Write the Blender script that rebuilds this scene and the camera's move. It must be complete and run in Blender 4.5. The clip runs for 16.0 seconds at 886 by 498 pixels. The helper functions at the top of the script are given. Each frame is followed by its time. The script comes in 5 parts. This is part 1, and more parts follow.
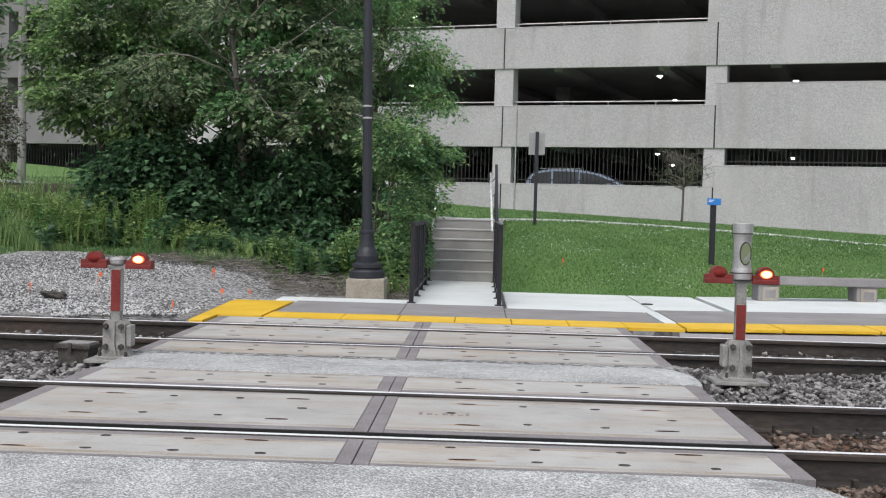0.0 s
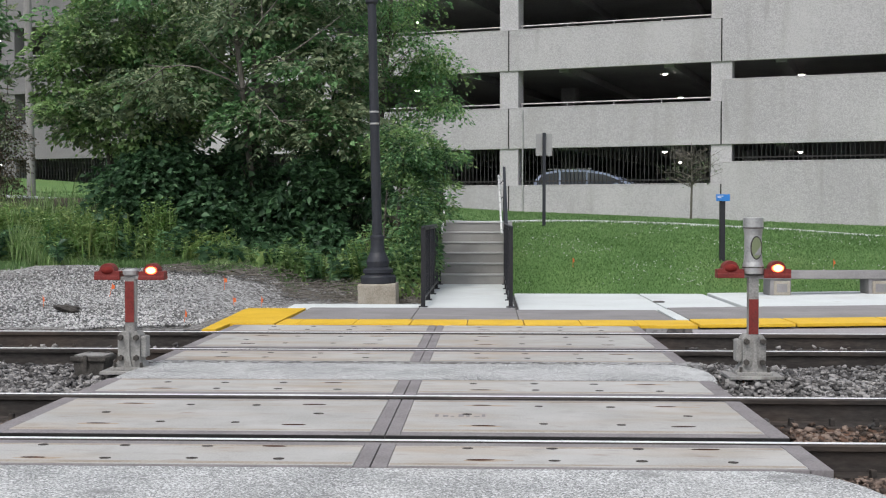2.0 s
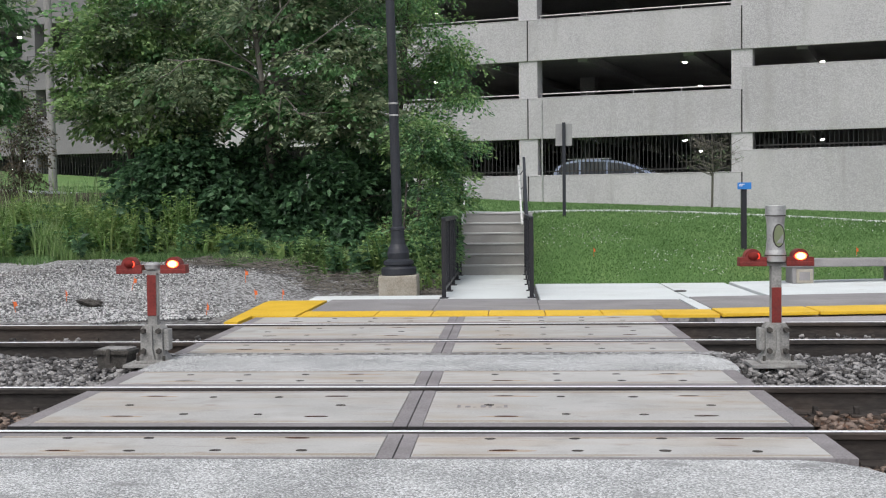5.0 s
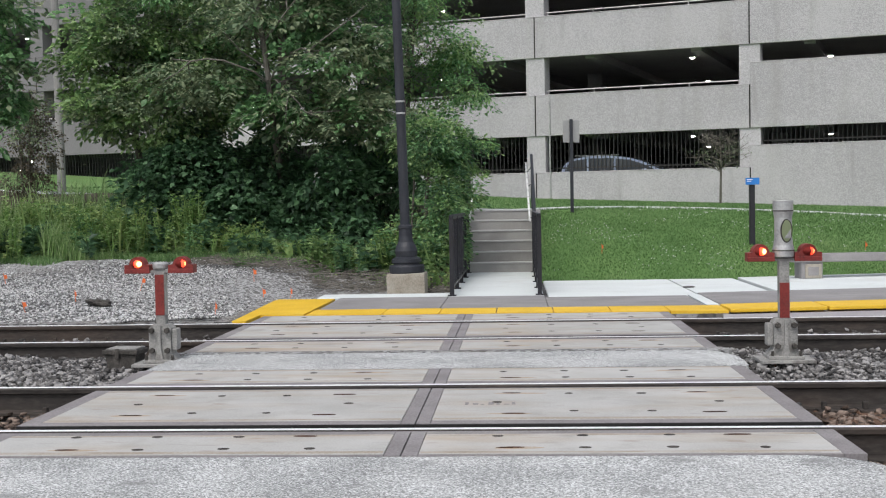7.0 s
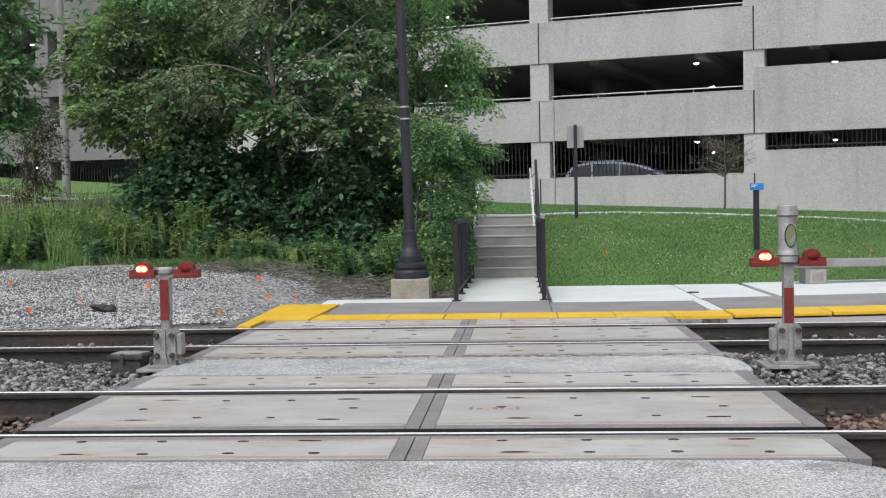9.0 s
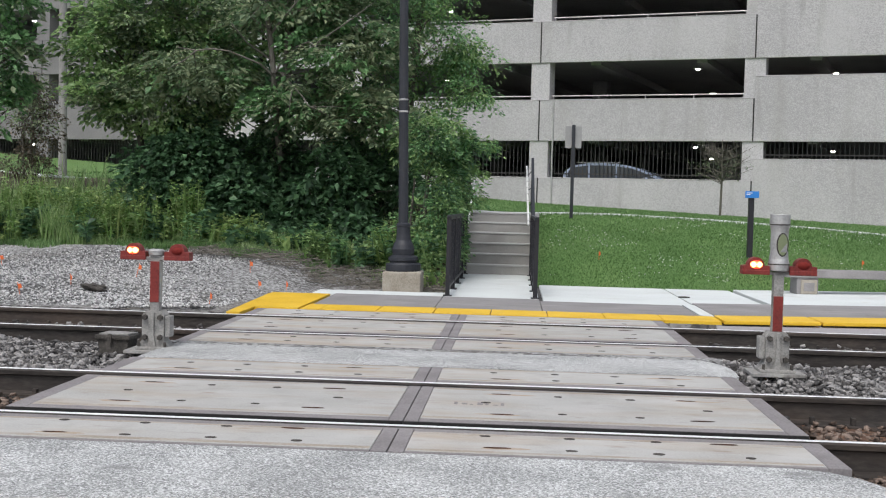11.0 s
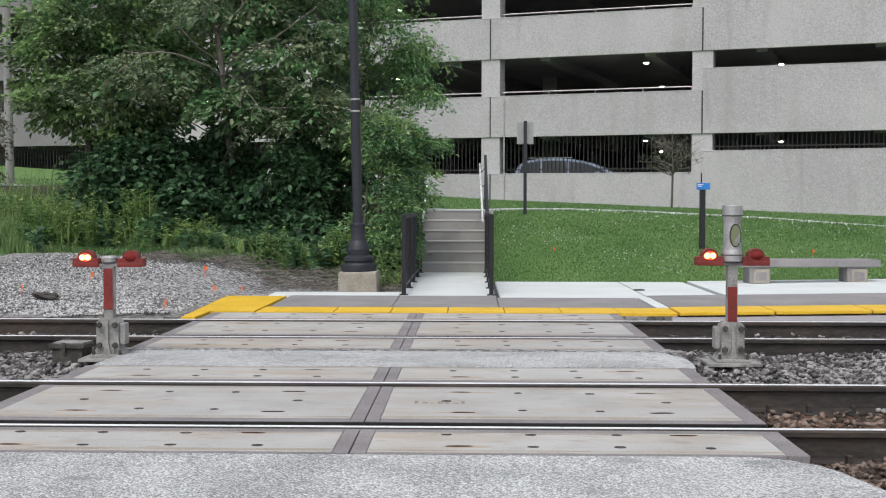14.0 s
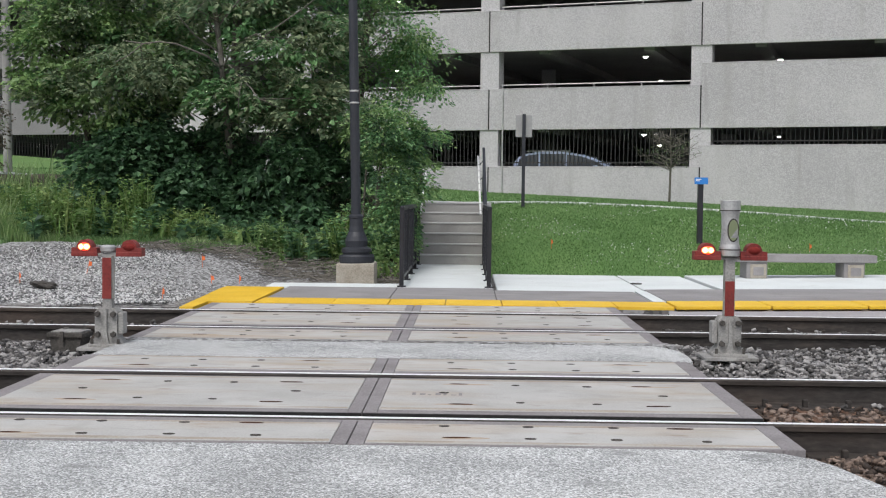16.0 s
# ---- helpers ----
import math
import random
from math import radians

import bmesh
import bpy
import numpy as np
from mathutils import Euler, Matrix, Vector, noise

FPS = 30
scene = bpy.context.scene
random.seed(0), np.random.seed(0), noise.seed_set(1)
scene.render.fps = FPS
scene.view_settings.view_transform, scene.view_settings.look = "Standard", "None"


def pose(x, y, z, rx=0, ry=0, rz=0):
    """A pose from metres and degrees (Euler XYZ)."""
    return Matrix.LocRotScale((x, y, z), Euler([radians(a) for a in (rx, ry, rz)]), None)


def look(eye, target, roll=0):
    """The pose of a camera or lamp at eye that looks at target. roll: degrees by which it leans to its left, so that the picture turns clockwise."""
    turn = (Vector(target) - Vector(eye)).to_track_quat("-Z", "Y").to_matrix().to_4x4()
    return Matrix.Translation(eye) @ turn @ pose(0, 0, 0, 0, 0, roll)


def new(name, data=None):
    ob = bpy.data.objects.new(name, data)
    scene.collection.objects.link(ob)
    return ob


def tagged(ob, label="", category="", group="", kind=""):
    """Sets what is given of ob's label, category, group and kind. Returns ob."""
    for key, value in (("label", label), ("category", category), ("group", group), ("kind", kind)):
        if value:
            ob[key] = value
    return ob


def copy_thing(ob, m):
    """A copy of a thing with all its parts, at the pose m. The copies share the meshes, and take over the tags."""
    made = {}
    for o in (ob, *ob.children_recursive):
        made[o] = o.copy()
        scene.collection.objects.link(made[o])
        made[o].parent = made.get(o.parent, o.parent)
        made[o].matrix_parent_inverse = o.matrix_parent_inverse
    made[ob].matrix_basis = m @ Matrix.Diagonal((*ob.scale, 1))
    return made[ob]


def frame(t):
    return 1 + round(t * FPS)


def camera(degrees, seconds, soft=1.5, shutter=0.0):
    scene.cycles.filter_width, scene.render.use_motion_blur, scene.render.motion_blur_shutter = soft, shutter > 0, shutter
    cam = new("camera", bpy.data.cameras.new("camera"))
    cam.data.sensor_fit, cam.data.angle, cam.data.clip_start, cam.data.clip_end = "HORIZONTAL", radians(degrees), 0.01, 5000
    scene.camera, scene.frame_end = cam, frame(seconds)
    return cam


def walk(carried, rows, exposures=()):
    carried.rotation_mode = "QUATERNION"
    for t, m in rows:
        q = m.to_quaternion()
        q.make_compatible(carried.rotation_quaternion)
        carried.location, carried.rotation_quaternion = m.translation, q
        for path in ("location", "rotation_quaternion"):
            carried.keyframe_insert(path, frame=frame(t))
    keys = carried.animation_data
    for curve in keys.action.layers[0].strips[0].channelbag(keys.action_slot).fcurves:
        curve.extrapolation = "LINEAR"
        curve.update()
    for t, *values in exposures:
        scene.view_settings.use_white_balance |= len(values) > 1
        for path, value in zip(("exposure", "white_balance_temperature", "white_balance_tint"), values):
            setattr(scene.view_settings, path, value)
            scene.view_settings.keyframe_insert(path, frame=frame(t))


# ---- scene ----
cam = camera(41.1, 16.0, soft=1.15)

PATH = [
    (0, (0.559, -6.037, 1.169), (0.498, -4.039, 1.106), 1.6),
    (0.5, (0.556, -6.054, 1.167), (0.492, -4.056, 1.108), 0.3),
    (1, (0.542, -6.068, 1.163), (0.474, -4.07, 1.105), 1.2),
    (1.5, (0.531, -6.053, 1.162), (0.459, -4.056, 1.105), 1.1),
    (2, (0.548, -6.063, 1.158), (0.471, -4.065, 1.102), -0.0),
    (2.5, (0.558, -6.066, 1.154), (0.474, -4.068, 1.097), -1.5),
    (3, (0.556, -6.069, 1.156), (0.47, -4.072, 1.095), 0.5),
    (3.5, (0.554, -6.058, 1.156), (0.461, -4.061, 1.09), 0.2),
    (4, (0.554, -6.053, 1.158), (0.453, -4.057, 1.086), -0.6),
    (4.5, (0.544, -6.053, 1.155), (0.435, -4.057, 1.085), -0.5),
    (7, (0.557, -6.054, 1.153), (0.431, -4.06, 1.079), -1.0),
    (7.5, (0.554, -6.059, 1.15), (0.428, -4.064, 1.078), -0.5),
    (8, (0.55, -6.06, 1.149), (0.425, -4.065, 1.082), -0.5),
    (8.5, (0.553, -6.063, 1.149), (0.422, -4.068, 1.085), -1.2),
    (11, (0.572, -6.065, 1.143), (0.449, -4.071, 1.07), 1.5),
    (11.5, (0.574, -6.053, 1.142), (0.467, -4.058, 1.064), 1.9),
    (12, (0.571, -6.045, 1.144), (0.482, -4.049, 1.067), 1.6),
    (12.5, (0.565, -6.046, 1.144), (0.491, -4.049, 1.069), 1.5),
    (13, (0.568, -6.051, 1.145), (0.509, -4.053, 1.071), 1.1),
    (13.5, (0.572, -6.052, 1.143), (0.521, -4.054, 1.071), 0.1),
    (14, (0.56, -6.058, 1.147), (0.514, -4.06, 1.072), 0.1),
    (14.5, (0.561, -6.066, 1.145), (0.518, -4.068, 1.064), 0.3),
    (15, (0.559, -6.066, 1.145), (0.523, -4.068, 1.063), -0.0),
    (15.5, (0.556, -6.079, 1.146), (0.516, -4.081, 1.062), 0.6),
    (16, (0.55, -6.077, 1.147), (0.509, -4.079, 1.059), 0.6),
]
walk(cam, [(t, look(e, g, r)) for t, e, g, r in PATH])

# ---- light ----
SUN_EL, SUN_AZ = radians(58), radians(200)
world = bpy.data.worlds.new("overcast_sky")
scene.world = world
world.use_nodes = True
wn = world.node_tree
sky = wn.nodes.new("ShaderNodeTexSky")
sky.sky_type, sky.sun_disc = "NISHITA", False
sky.sun_elevation, sky.sun_rotation = SUN_EL, SUN_AZ
sky.air_density, sky.dust_density, sky.ozone_density = 1.0, 3.0, 1.0
pale = wn.nodes.new("ShaderNodeHueSaturation")
pale.inputs["Saturation"].default_value = 0.4
wn.links.new(sky.outputs[0], pale.inputs["Color"])
wn.links.new(pale.outputs[0], wn.nodes["Background"].inputs["Color"])
wn.nodes["Background"].inputs["Strength"].default_value = 0.15
sun = new("sun", bpy.data.lights.new("sun", "SUN"))
sun.data.energy, sun.data.angle, sun.data.color = 1.0, radians(25), (1.0, 0.97, 0.93)
sun.matrix_world = look((0, 0, 50), (0 + 50 * math.cos(SUN_EL) * -math.sin(SUN_AZ), 50 * math.cos(SUN_EL) * -math.cos(SUN_AZ), 50 - 50 * math.sin(SUN_EL)))
scene.view_settings.exposure = 0.35


# ---- materials ----
def material(name, stops, rough=0.8, scale=8.0, fine=60.0, bump=0.2, metal=0.0, spec=0.4, island=0.0, translucent=0.0, stretch=(1, 1, 1), obrand=0.0, stain=None, voronoi=0.0, spots=0.0):
    """stops: colours from dark to light, driven by noise at two scales."""
    m = bpy.data.materials.new(name)
    m.use_nodes = True
    nt = m.node_tree
    n, l = nt.nodes, nt.links
    bsdf = n["Principled BSDF"]
    bsdf.inputs["Roughness"].default_value = rough
    bsdf.inputs["Metallic"].default_value = metal
    bsdf.inputs["Specular IOR Level"].default_value = spec
    co = n.new("ShaderNodeTexCoord")
    mp = n.new("ShaderNodeMapping")
    mp.inputs["Scale"].default_value = stretch
    geo = n.new("ShaderNodeNewGeometry")
    l.new(geo.outputs["Position"], mp.inputs["Vector"])
    big, small = n.new("ShaderNodeTexNoise"), n.new("ShaderNodeTexNoise")
    big.inputs["Scale"].default_value, big.inputs["Detail"].default_value = scale, 4
    small.inputs["Scale"].default_value, small.inputs["Detail"].default_value = fine, 3
    for t in (big, small):
        l.new(mp.outputs[0], t.inputs["Vector"])
    height = small.outputs["Fac"]
    if voronoi:
        vo = n.new("ShaderNodeTexVoronoi")
        vo.inputs["Scale"].default_value = voronoi
        l.new(mp.outputs[0], vo.inputs["Vector"])
        sep = n.new("ShaderNodeSeparateColor")
        l.new(vo.outputs["Color"], sep.inputs[0])
        height = sep.outputs[0]
    mix = n.new("ShaderNodeMath")
    mix.operation = "MULTIPLY_ADD"
    mix.inputs[1].default_value = 0.5
    half = n.new("ShaderNodeMath")
    half.operation = "MULTIPLY"
    half.inputs[1].default_value = 0.5
    l.new(height, half.inputs[0])
    l.new(big.outputs["Fac"], mix.inputs[0])
    l.new(half.outputs[0], mix.inputs[2])
    fac = mix.outputs[0]
    if island or obrand:
        src = geo.outputs["Random Per Island"]
        if obrand:
            src = n.new("ShaderNodeObjectInfo").outputs["Random"]
        amount = island or obrand
        add = n.new("ShaderNodeMath")
        add.operation = "MULTIPLY_ADD"
        add.inputs[1].default_value = amount
        l.new(src, add.inputs[0])
        sub = n.new("ShaderNodeMath")
        sub.operation = "SUBTRACT"
        sub.inputs[1].default_value = amount / 2
        l.new(fac, sub.inputs[0])
        l.new(sub.outputs[0], add.inputs[2])
        fac = add.outputs[0]
    ramp = n.new("ShaderNodeValToRGB")
    el = ramp.color_ramp.elements
    lo, hi = 0.32, 0.68
    el[0].position, el[1].position = lo, hi
    el[0].color, el[1].color = (*stops[0], 1), (*stops[-1], 1)
    for i, c in enumerate(stops[1:-1], 1):
        e = el.new(lo + (hi - lo) * i / (len(stops) - 1))
        e.color = (*c, 1)
    l.new(fac, ramp.inputs[0])
    colour = ramp.outputs[0]
    for st in (stain or ()) if stain and isinstance(stain[0][0], tuple) else ((stain,) if stain else ()):
        sn = n.new("ShaderNodeTexNoise")
        sn.inputs["Scale"].default_value, sn.inputs["Detail"].default_value = st[1], 5
        sm = n.new("ShaderNodeMapping")
        sm.inputs["Scale"].default_value = st[4] if len(st) > 4 else (1, 1, 1)
        l.new(geo.outputs["Position"], sm.inputs["Vector"])
        l.new(sm.outputs[0], sn.inputs["Vector"])
        sr = n.new("ShaderNodeMapRange")
        sr.inputs["From Min"].default_value, sr.inputs["From Max"].default_value = st[2], st[2] + (st[5] if len(st) > 5 else 0.18)
        sr.inputs["To Max"].default_value = st[3]
        l.new(sn.outputs["Fac"], sr.inputs["Value"])
        mx = n.new("ShaderNodeMix")
        mx.data_type = "RGBA"
        l.new(sr.outputs[0], mx.inputs[0])
        l.new(colour, mx.inputs[6])
        mx.inputs[7].default_value = (*st[0], 1)
        colour = mx.outputs[2]
    l.new(colour, bsdf.inputs["Base Color"])
    if bump:
        bp = n.new("ShaderNodeBump")
        bp.inputs["Strength"].default_value, bp.inputs["Distance"].default_value = bump, 0.01
        l.new(height, bp.inputs["Height"])
        l.new(bp.outputs[0], bsdf.inputs["Normal"])
    if translucent:
        tr = n.new("ShaderNodeBsdfTranslucent")
        l.new(colour, tr.inputs["Color"])
        ms = n.new("ShaderNodeMixShader")
        ms.inputs[0].default_value = translucent
        l.new(bsdf.outputs[0], ms.inputs[1])
        l.new(tr.outputs[0], ms.inputs[2])
        l.new(ms.outputs[0], n["Material Output"].inputs["Surface"])
    return m


def glow(name, colour, strength):
    m = bpy.data.materials.new(name)
    m.use_nodes = True
    b = m.node_tree.nodes["Principled BSDF"]
    b.inputs["Base Color"].default_value = (*colour, 1)
    b.inputs["Emission Color"].default_value = (*colour, 1)
    b.inputs["Emission Strength"].default_value = strength
    return m


def grey(a, b=None, tint=(1, 1, 1)):
    return tuple(a * c for c in tint)


W = (1.0, 0.98, 0.94)
M_panel = material("panel_concrete", [grey(0.33, tint=(1, .98, .94)), grey(0.41, tint=(1, .99, .96)), grey(0.47, tint=(1, .99, .96))], 0.75, 2.2, 90, 0.2, obrand=0.12, stain=(((0.34, 0.27, 0.19), 1.6, 0.5, 0.55, (0.5, 2.2, 1)), ((0.24, 0.22, 0.2), 3.5, 0.56, 0.5), ((0.54, 0.54, 0.53), 1.4, 0.55, 0.5), ((0.2, 0.12, 0.07), 7.0, 0.62, 0.7, (0.5, 1.5, 1)), ((0.38, 0.27, 0.17), 0.9, 0.53, 0.5, (0.5, 2.2, 1)), ((0.3, 0.29, 0.28), 12.0, 0.6, 0.5, (0.4, 1.4, 1), 0.1)))
M_edge = material("rust_stained_edge", [(0.25, 0.21, 0.165), (0.35, 0.31, 0.26), (0.44, 0.42, 0.38)], 0.8, 3.0, 70, 0.2, stretch=(0.8, 1, 1), stain=(((0.22, 0.15, 0.1), 2.4, 0.54, 0.6), ((0.46, 0.45, 0.43), 2.0, 0.5, 0.7)))
M_rubber = material("panel_edge_rubber", [grey(0.15, tint=(1, .93, .94)), grey(0.22, tint=(1, .93, .95)), grey(0.3, tint=(1, .94, .95))], 0.85, 3, 80, 0.2)
M_flange = material("flangeway_rubber", [grey(0.012), grey(0.03)], 0.9, 5, 60, 0.2)
M_asphalt = material("aggregate_asphalt", [grey(0.18, tint=(.982, 1, 1)), grey(0.35, tint=(.982, 1, 1)), grey(0.4, tint=(.982, 1, 1)), grey(0.7, tint=(.982, 1, 1))], 0.8, 1.6, 120, 0.5, voronoi=150, stain=(((0.2, 0.2, 0.2), 3.0, 0.62, 0.65, (1, 1.6, 1), 0.08), ((0.74, 0.74, 0.72), 55, 0.66, 0.7), ((0.48, 0.48, 0.47), 0.9, 0.52, 0.3)))
M_steel = material("rail_head_steel", [grey(0.88), grey(0.95)], 0.74, 3, 60, 0.03, metal=1.0)
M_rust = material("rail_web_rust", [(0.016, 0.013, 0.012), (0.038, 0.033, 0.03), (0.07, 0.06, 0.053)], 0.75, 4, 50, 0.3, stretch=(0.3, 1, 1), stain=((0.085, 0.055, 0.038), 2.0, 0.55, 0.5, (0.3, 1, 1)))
M_tie = material("tie_wood", [(0.05, 0.03, 0.02), (0.12, 0.065, 0.04), (0.18, 0.1, 0.06)], 0.9, 3, 40, 0.5, stretch=(3, 0.4, 1))
M_ballast = material("ballast_stone", [grey(0.06, tint=(1, .95, .93)), grey(0.17, tint=(1, .96, .94)), grey(0.34, tint=(1, .97, .95))], 0.85, 3, 60, 0.4, island=0.55)
M_rustballast = material("rust_stained_stone", [(0.045, 0.033, 0.026), (0.12, 0.085, 0.066), (0.25, 0.19, 0.155)], 0.9, 3, 60, 0.4, island=0.6)
M_bed = material("ballast_bed", [grey(0.04), grey(0.1, tint=(1, .93, .88)), grey(0.2)], 0.95, 6, 30, 1.0, voronoi=22)
M_gravel = material("crushed_limestone", [grey(0.09), grey(0.31), grey(0.64)], 0.9, 1.6, 40, 0.4, island=0.6)
M_gravelbed = material("gravel_bed", [grey(0.09, tint=(1, .96, .92)), grey(0.21), grey(0.4)], 0.95, 0.7, 50, 0.8, voronoi=34, stain=((0.13, 0.11, 0.09), 0.5, 0.52, 0.8))
M_soil = material("undergrowth_soil", [(0.03, 0.028, 0.015), (0.07, 0.06, 0.035), (0.1, 0.1, 0.05)], 0.95, 2, 30, 0.8)
M_lawn = material("lawn_turf", [(0.06, 0.13, 0.03), (0.1, 0.195, 0.05), (0.155, 0.25, 0.08)], 0.9, 1.2, 60, 0.8, stain=((0.15, 0.19, 0.06), 0.6, 0.54, 0.5))
M_tallgrass = material("tall_grass_blade", [(0.17, 0.28, 0.1), (0.31, 0.46, 0.18), (0.46, 0.57, 0.3)], 0.6, 0.5, 8, 0, island=0.5, translucent=0.5)
M_blade = material("grass_blade", [(0.082, 0.165, 0.052), (0.135, 0.25, 0.086), (0.225, 0.335, 0.15)], 0.7, 0.8, 10, 0, island=0.28, translucent=0.4)
M_weed = material("weed_blade", [(0.12, 0.22, 0.06), (0.22, 0.38, 0.11), (0.34, 0.46, 0.2)], 0.6, 0.5, 8, 0, island=0.5, translucent=0.45)
M_flower = material("clover_flower", [grey(0.6), grey(0.75)], 0.8, 4, 40, 0)
M_goldenrod = material("goldenrod_leaf", [(0.12, 0.21, 0.065), (0.21, 0.33, 0.105), (0.32, 0.41, 0.15)], 0.6, 1, 10, 0, island=0.5, translucent=0.4)
M_conc = material("pale_concrete", [grey(0.54, tint=(.95, 1, 1)), grey(0.65, tint=(.95, 1, 1)), grey(0.72, tint=(.95, 1, 1))], 0.8, 1.0, 70, 0.15, stain=(((0.45, 0.44, 0.41), 1.2, 0.58, 0.5), ((0.36, 0.34, 0.31), 4.0, 0.64, 0.5)))
M_paver = material("mauve_grey_pavement", [grey(0.18, tint=(1, .95, .95)), grey(0.24, tint=(1, .96, .97)), grey(0.3, tint=(1, .96, .97))], 0.85, 1.6, 70, 0.25, stain=(((0.38, 0.36, 0.35), 1.6, 0.56, 0.5, (0.5, 2, 1)), ((0.13, 0.12, 0.12), 2.4, 0.58, 0.4)))
M_yellow = material("yellow_paint", [(0.6, 0.36, 0.02), (0.72, 0.45, 0.03), (0.78, 0.52, 0.06)], 0.6, 2, 60, 0.2, stain=((0.45, 0.33, 0.12), 5, 0.6, 0.4))
M_step = material("stair_concrete", [grey(0.28), grey(0.34, tint=W), grey(0.4, tint=W)], 0.85, 1.5, 60, 0.2, stain=((0.17, 0.16, 0.15), 1.6, 0.52, 0.5))
AGG = (1.02, .99, 1.03)
M_wall = material("aggregate_precast", [grey(0.335, tint=AGG), grey(0.388, tint=AGG), grey(0.417, tint=AGG), grey(0.475, tint=AGG)], 0.9, 0.35, 30, 0.3, voronoi=34, obrand=0.1, stain=(((0.31, 0.3, 0.29), 1.3, 0.54, 0.5, (1, 1, 0.14)), ((0.62, 0.61, 0.62), 16.0, 0.64, 0.45, (1, 1, 1), 0.1), ((0.3, 0.29, 0.29), 2.6, 0.6, 0.5, (1, 1, 0.1), 0.12), ((0.48, 0.47, 0.48), 0.35, 0.5, 0.4)))
M_column = material("fine_precast", [grey(0.38, tint=AGG), grey(0.44, tint=AGG), grey(0.5, tint=AGG)], 0.85, 0.8, 40, 0.2, voronoi=30, stain=((0.33, 0.32, 0.31), 1.5, 0.55, 0.5, (1, 1, 0.2)))
# Garage concrete with the left wing's shade put into its colour.
M_wing = material("shaded_wing_concrete", [grey(0.16, tint=(1.03, .99, 1.03)), grey(0.2, tint=(1.03, .99, 1.03)), grey(0.24, tint=(1.03, .99, 1.03))], 0.9, 0.5, 20, 0.2, stain=((0.12, 0.12, 0.12), 1.0, 0.54, 0.5, (1, 1, 0.2)))
M_smooth = material("smooth_precast", [grey(0.42, tint=(1.03, .99, 1.03)), grey(0.5, tint=(1.03, .99, 1.03))], 0.85, 0.8, 40, 0.15)
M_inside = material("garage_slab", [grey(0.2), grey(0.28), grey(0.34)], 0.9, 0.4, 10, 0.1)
M_black = material("black_enamel", [(0.012, 0.012, 0.016), (0.02, 0.02, 0.026)], 0.45, 3, 60, 0.1)
M_bluegrey = material("post_enamel", [(0.018, 0.02, 0.027), (0.028, 0.031, 0.04)], 0.5, 2, 40, 0.1)
M_bars = material("dark_steel_bars", [(0.012, 0.012, 0.012), (0.03, 0.03, 0.03)], 0.6, 3, 40, 0)
M_galv = material("galvanised_steel", [grey(0.3), grey(0.42), grey(0.5)], 0.5, 5, 60, 0.1, metal=0.6)
M_cast = material("weathered_cast_iron", [grey(0.15), grey(0.28, tint=W), grey(0.38, tint=W)], 0.7, 7, 80, 0.25, stain=((0.09, 0.08, 0.07), 9, 0.55, 0.7))
M_redpaint = material("dull_red_paint", [(0.11, 0.014, 0.012), (0.185, 0.024, 0.02), (0.225, 0.036, 0.03)], 0.55, 6, 60, 0.1, stain=((0.12, 0.06, 0.05), 10, 0.6, 0.4))
M_darkbox = material("weathered_dark_iron", [(0.025, 0.023, 0.02), (0.055, 0.05, 0.045), (0.11, 0.1, 0.09)], 0.75, 8, 70, 0.25)
M_bark = material("grey_bark", [(0.05, 0.045, 0.035), (0.11, 0.1, 0.085), (0.19, 0.175, 0.15)], 0.9, 4, 40, 0.6, stretch=(1, 1, 0.25))
M_palebark = material("pale_bark", [(0.085, 0.078, 0.066), (0.15, 0.138, 0.12), (0.23, 0.215, 0.19)], 0.9, 4, 40, 0.5, stretch=(1, 1, 0.25))
M_pole = material("weathered_pole_wood", [grey(0.17, tint=W), grey(0.23, tint=W), grey(0.3, tint=W)], 0.9, 2, 30, 0.4, stretch=(4, 4, 0.3))
G1 = [(0.042, 0.095, 0.048), (0.083, 0.178, 0.087), (0.145, 0.268, 0.135)]
G2 = [(0.082, 0.18, 0.078), (0.155, 0.318, 0.13), (0.255, 0.445, 0.2)]
G3 = [(0.1, 0.15, 0.085), (0.18, 0.25, 0.14), (0.29, 0.34, 0.2)]
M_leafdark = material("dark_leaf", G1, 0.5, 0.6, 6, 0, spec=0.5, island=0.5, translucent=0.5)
M_leafbright = material("lime_leaf", [(0.12, 0.22, 0.075), (0.21, 0.34, 0.125), (0.32, 0.45, 0.19)], 0.45, 0.6, 6, 0, spec=0.5, island=0.5, translucent=0.4)
# Leaf green darkened to carry the shade under the trees.
M_leafshade = material("shaded_leaf", [(0.024, 0.058, 0.029), (0.049, 0.112, 0.052), (0.09, 0.185, 0.083)], 0.5, 0.6, 6, 0, spec=0.4, island=0.5, translucent=0.3)
M_leafmid = material("fresh_leaf", G2, 0.5, 0.6, 6, 0, spec=0.5, island=0.5, translucent=0.5)
M_leafdull = material("dull_bronze_leaf", G3, 0.6, 0.6, 6, 0, spec=0.35, island=0.5, translucent=0.4)
M_leafbrown = material("brownish_leaf", [(0.05, 0.045, 0.03), (0.1, 0.085, 0.06), (0.17, 0.14, 0.1)], 0.6, 0.6, 6, 0, spec=0.3, island=0.5, translucent=0.4)
M_signback = material("sign_aluminium", [grey(0.3), grey(0.36)], 0.5, 3, 50, 0.05, metal=0.4)
M_blue = material("sign_blue", [(0.02, 0.16, 0.5), (0.03, 0.2, 0.58)], 0.4, 3, 40, 0)
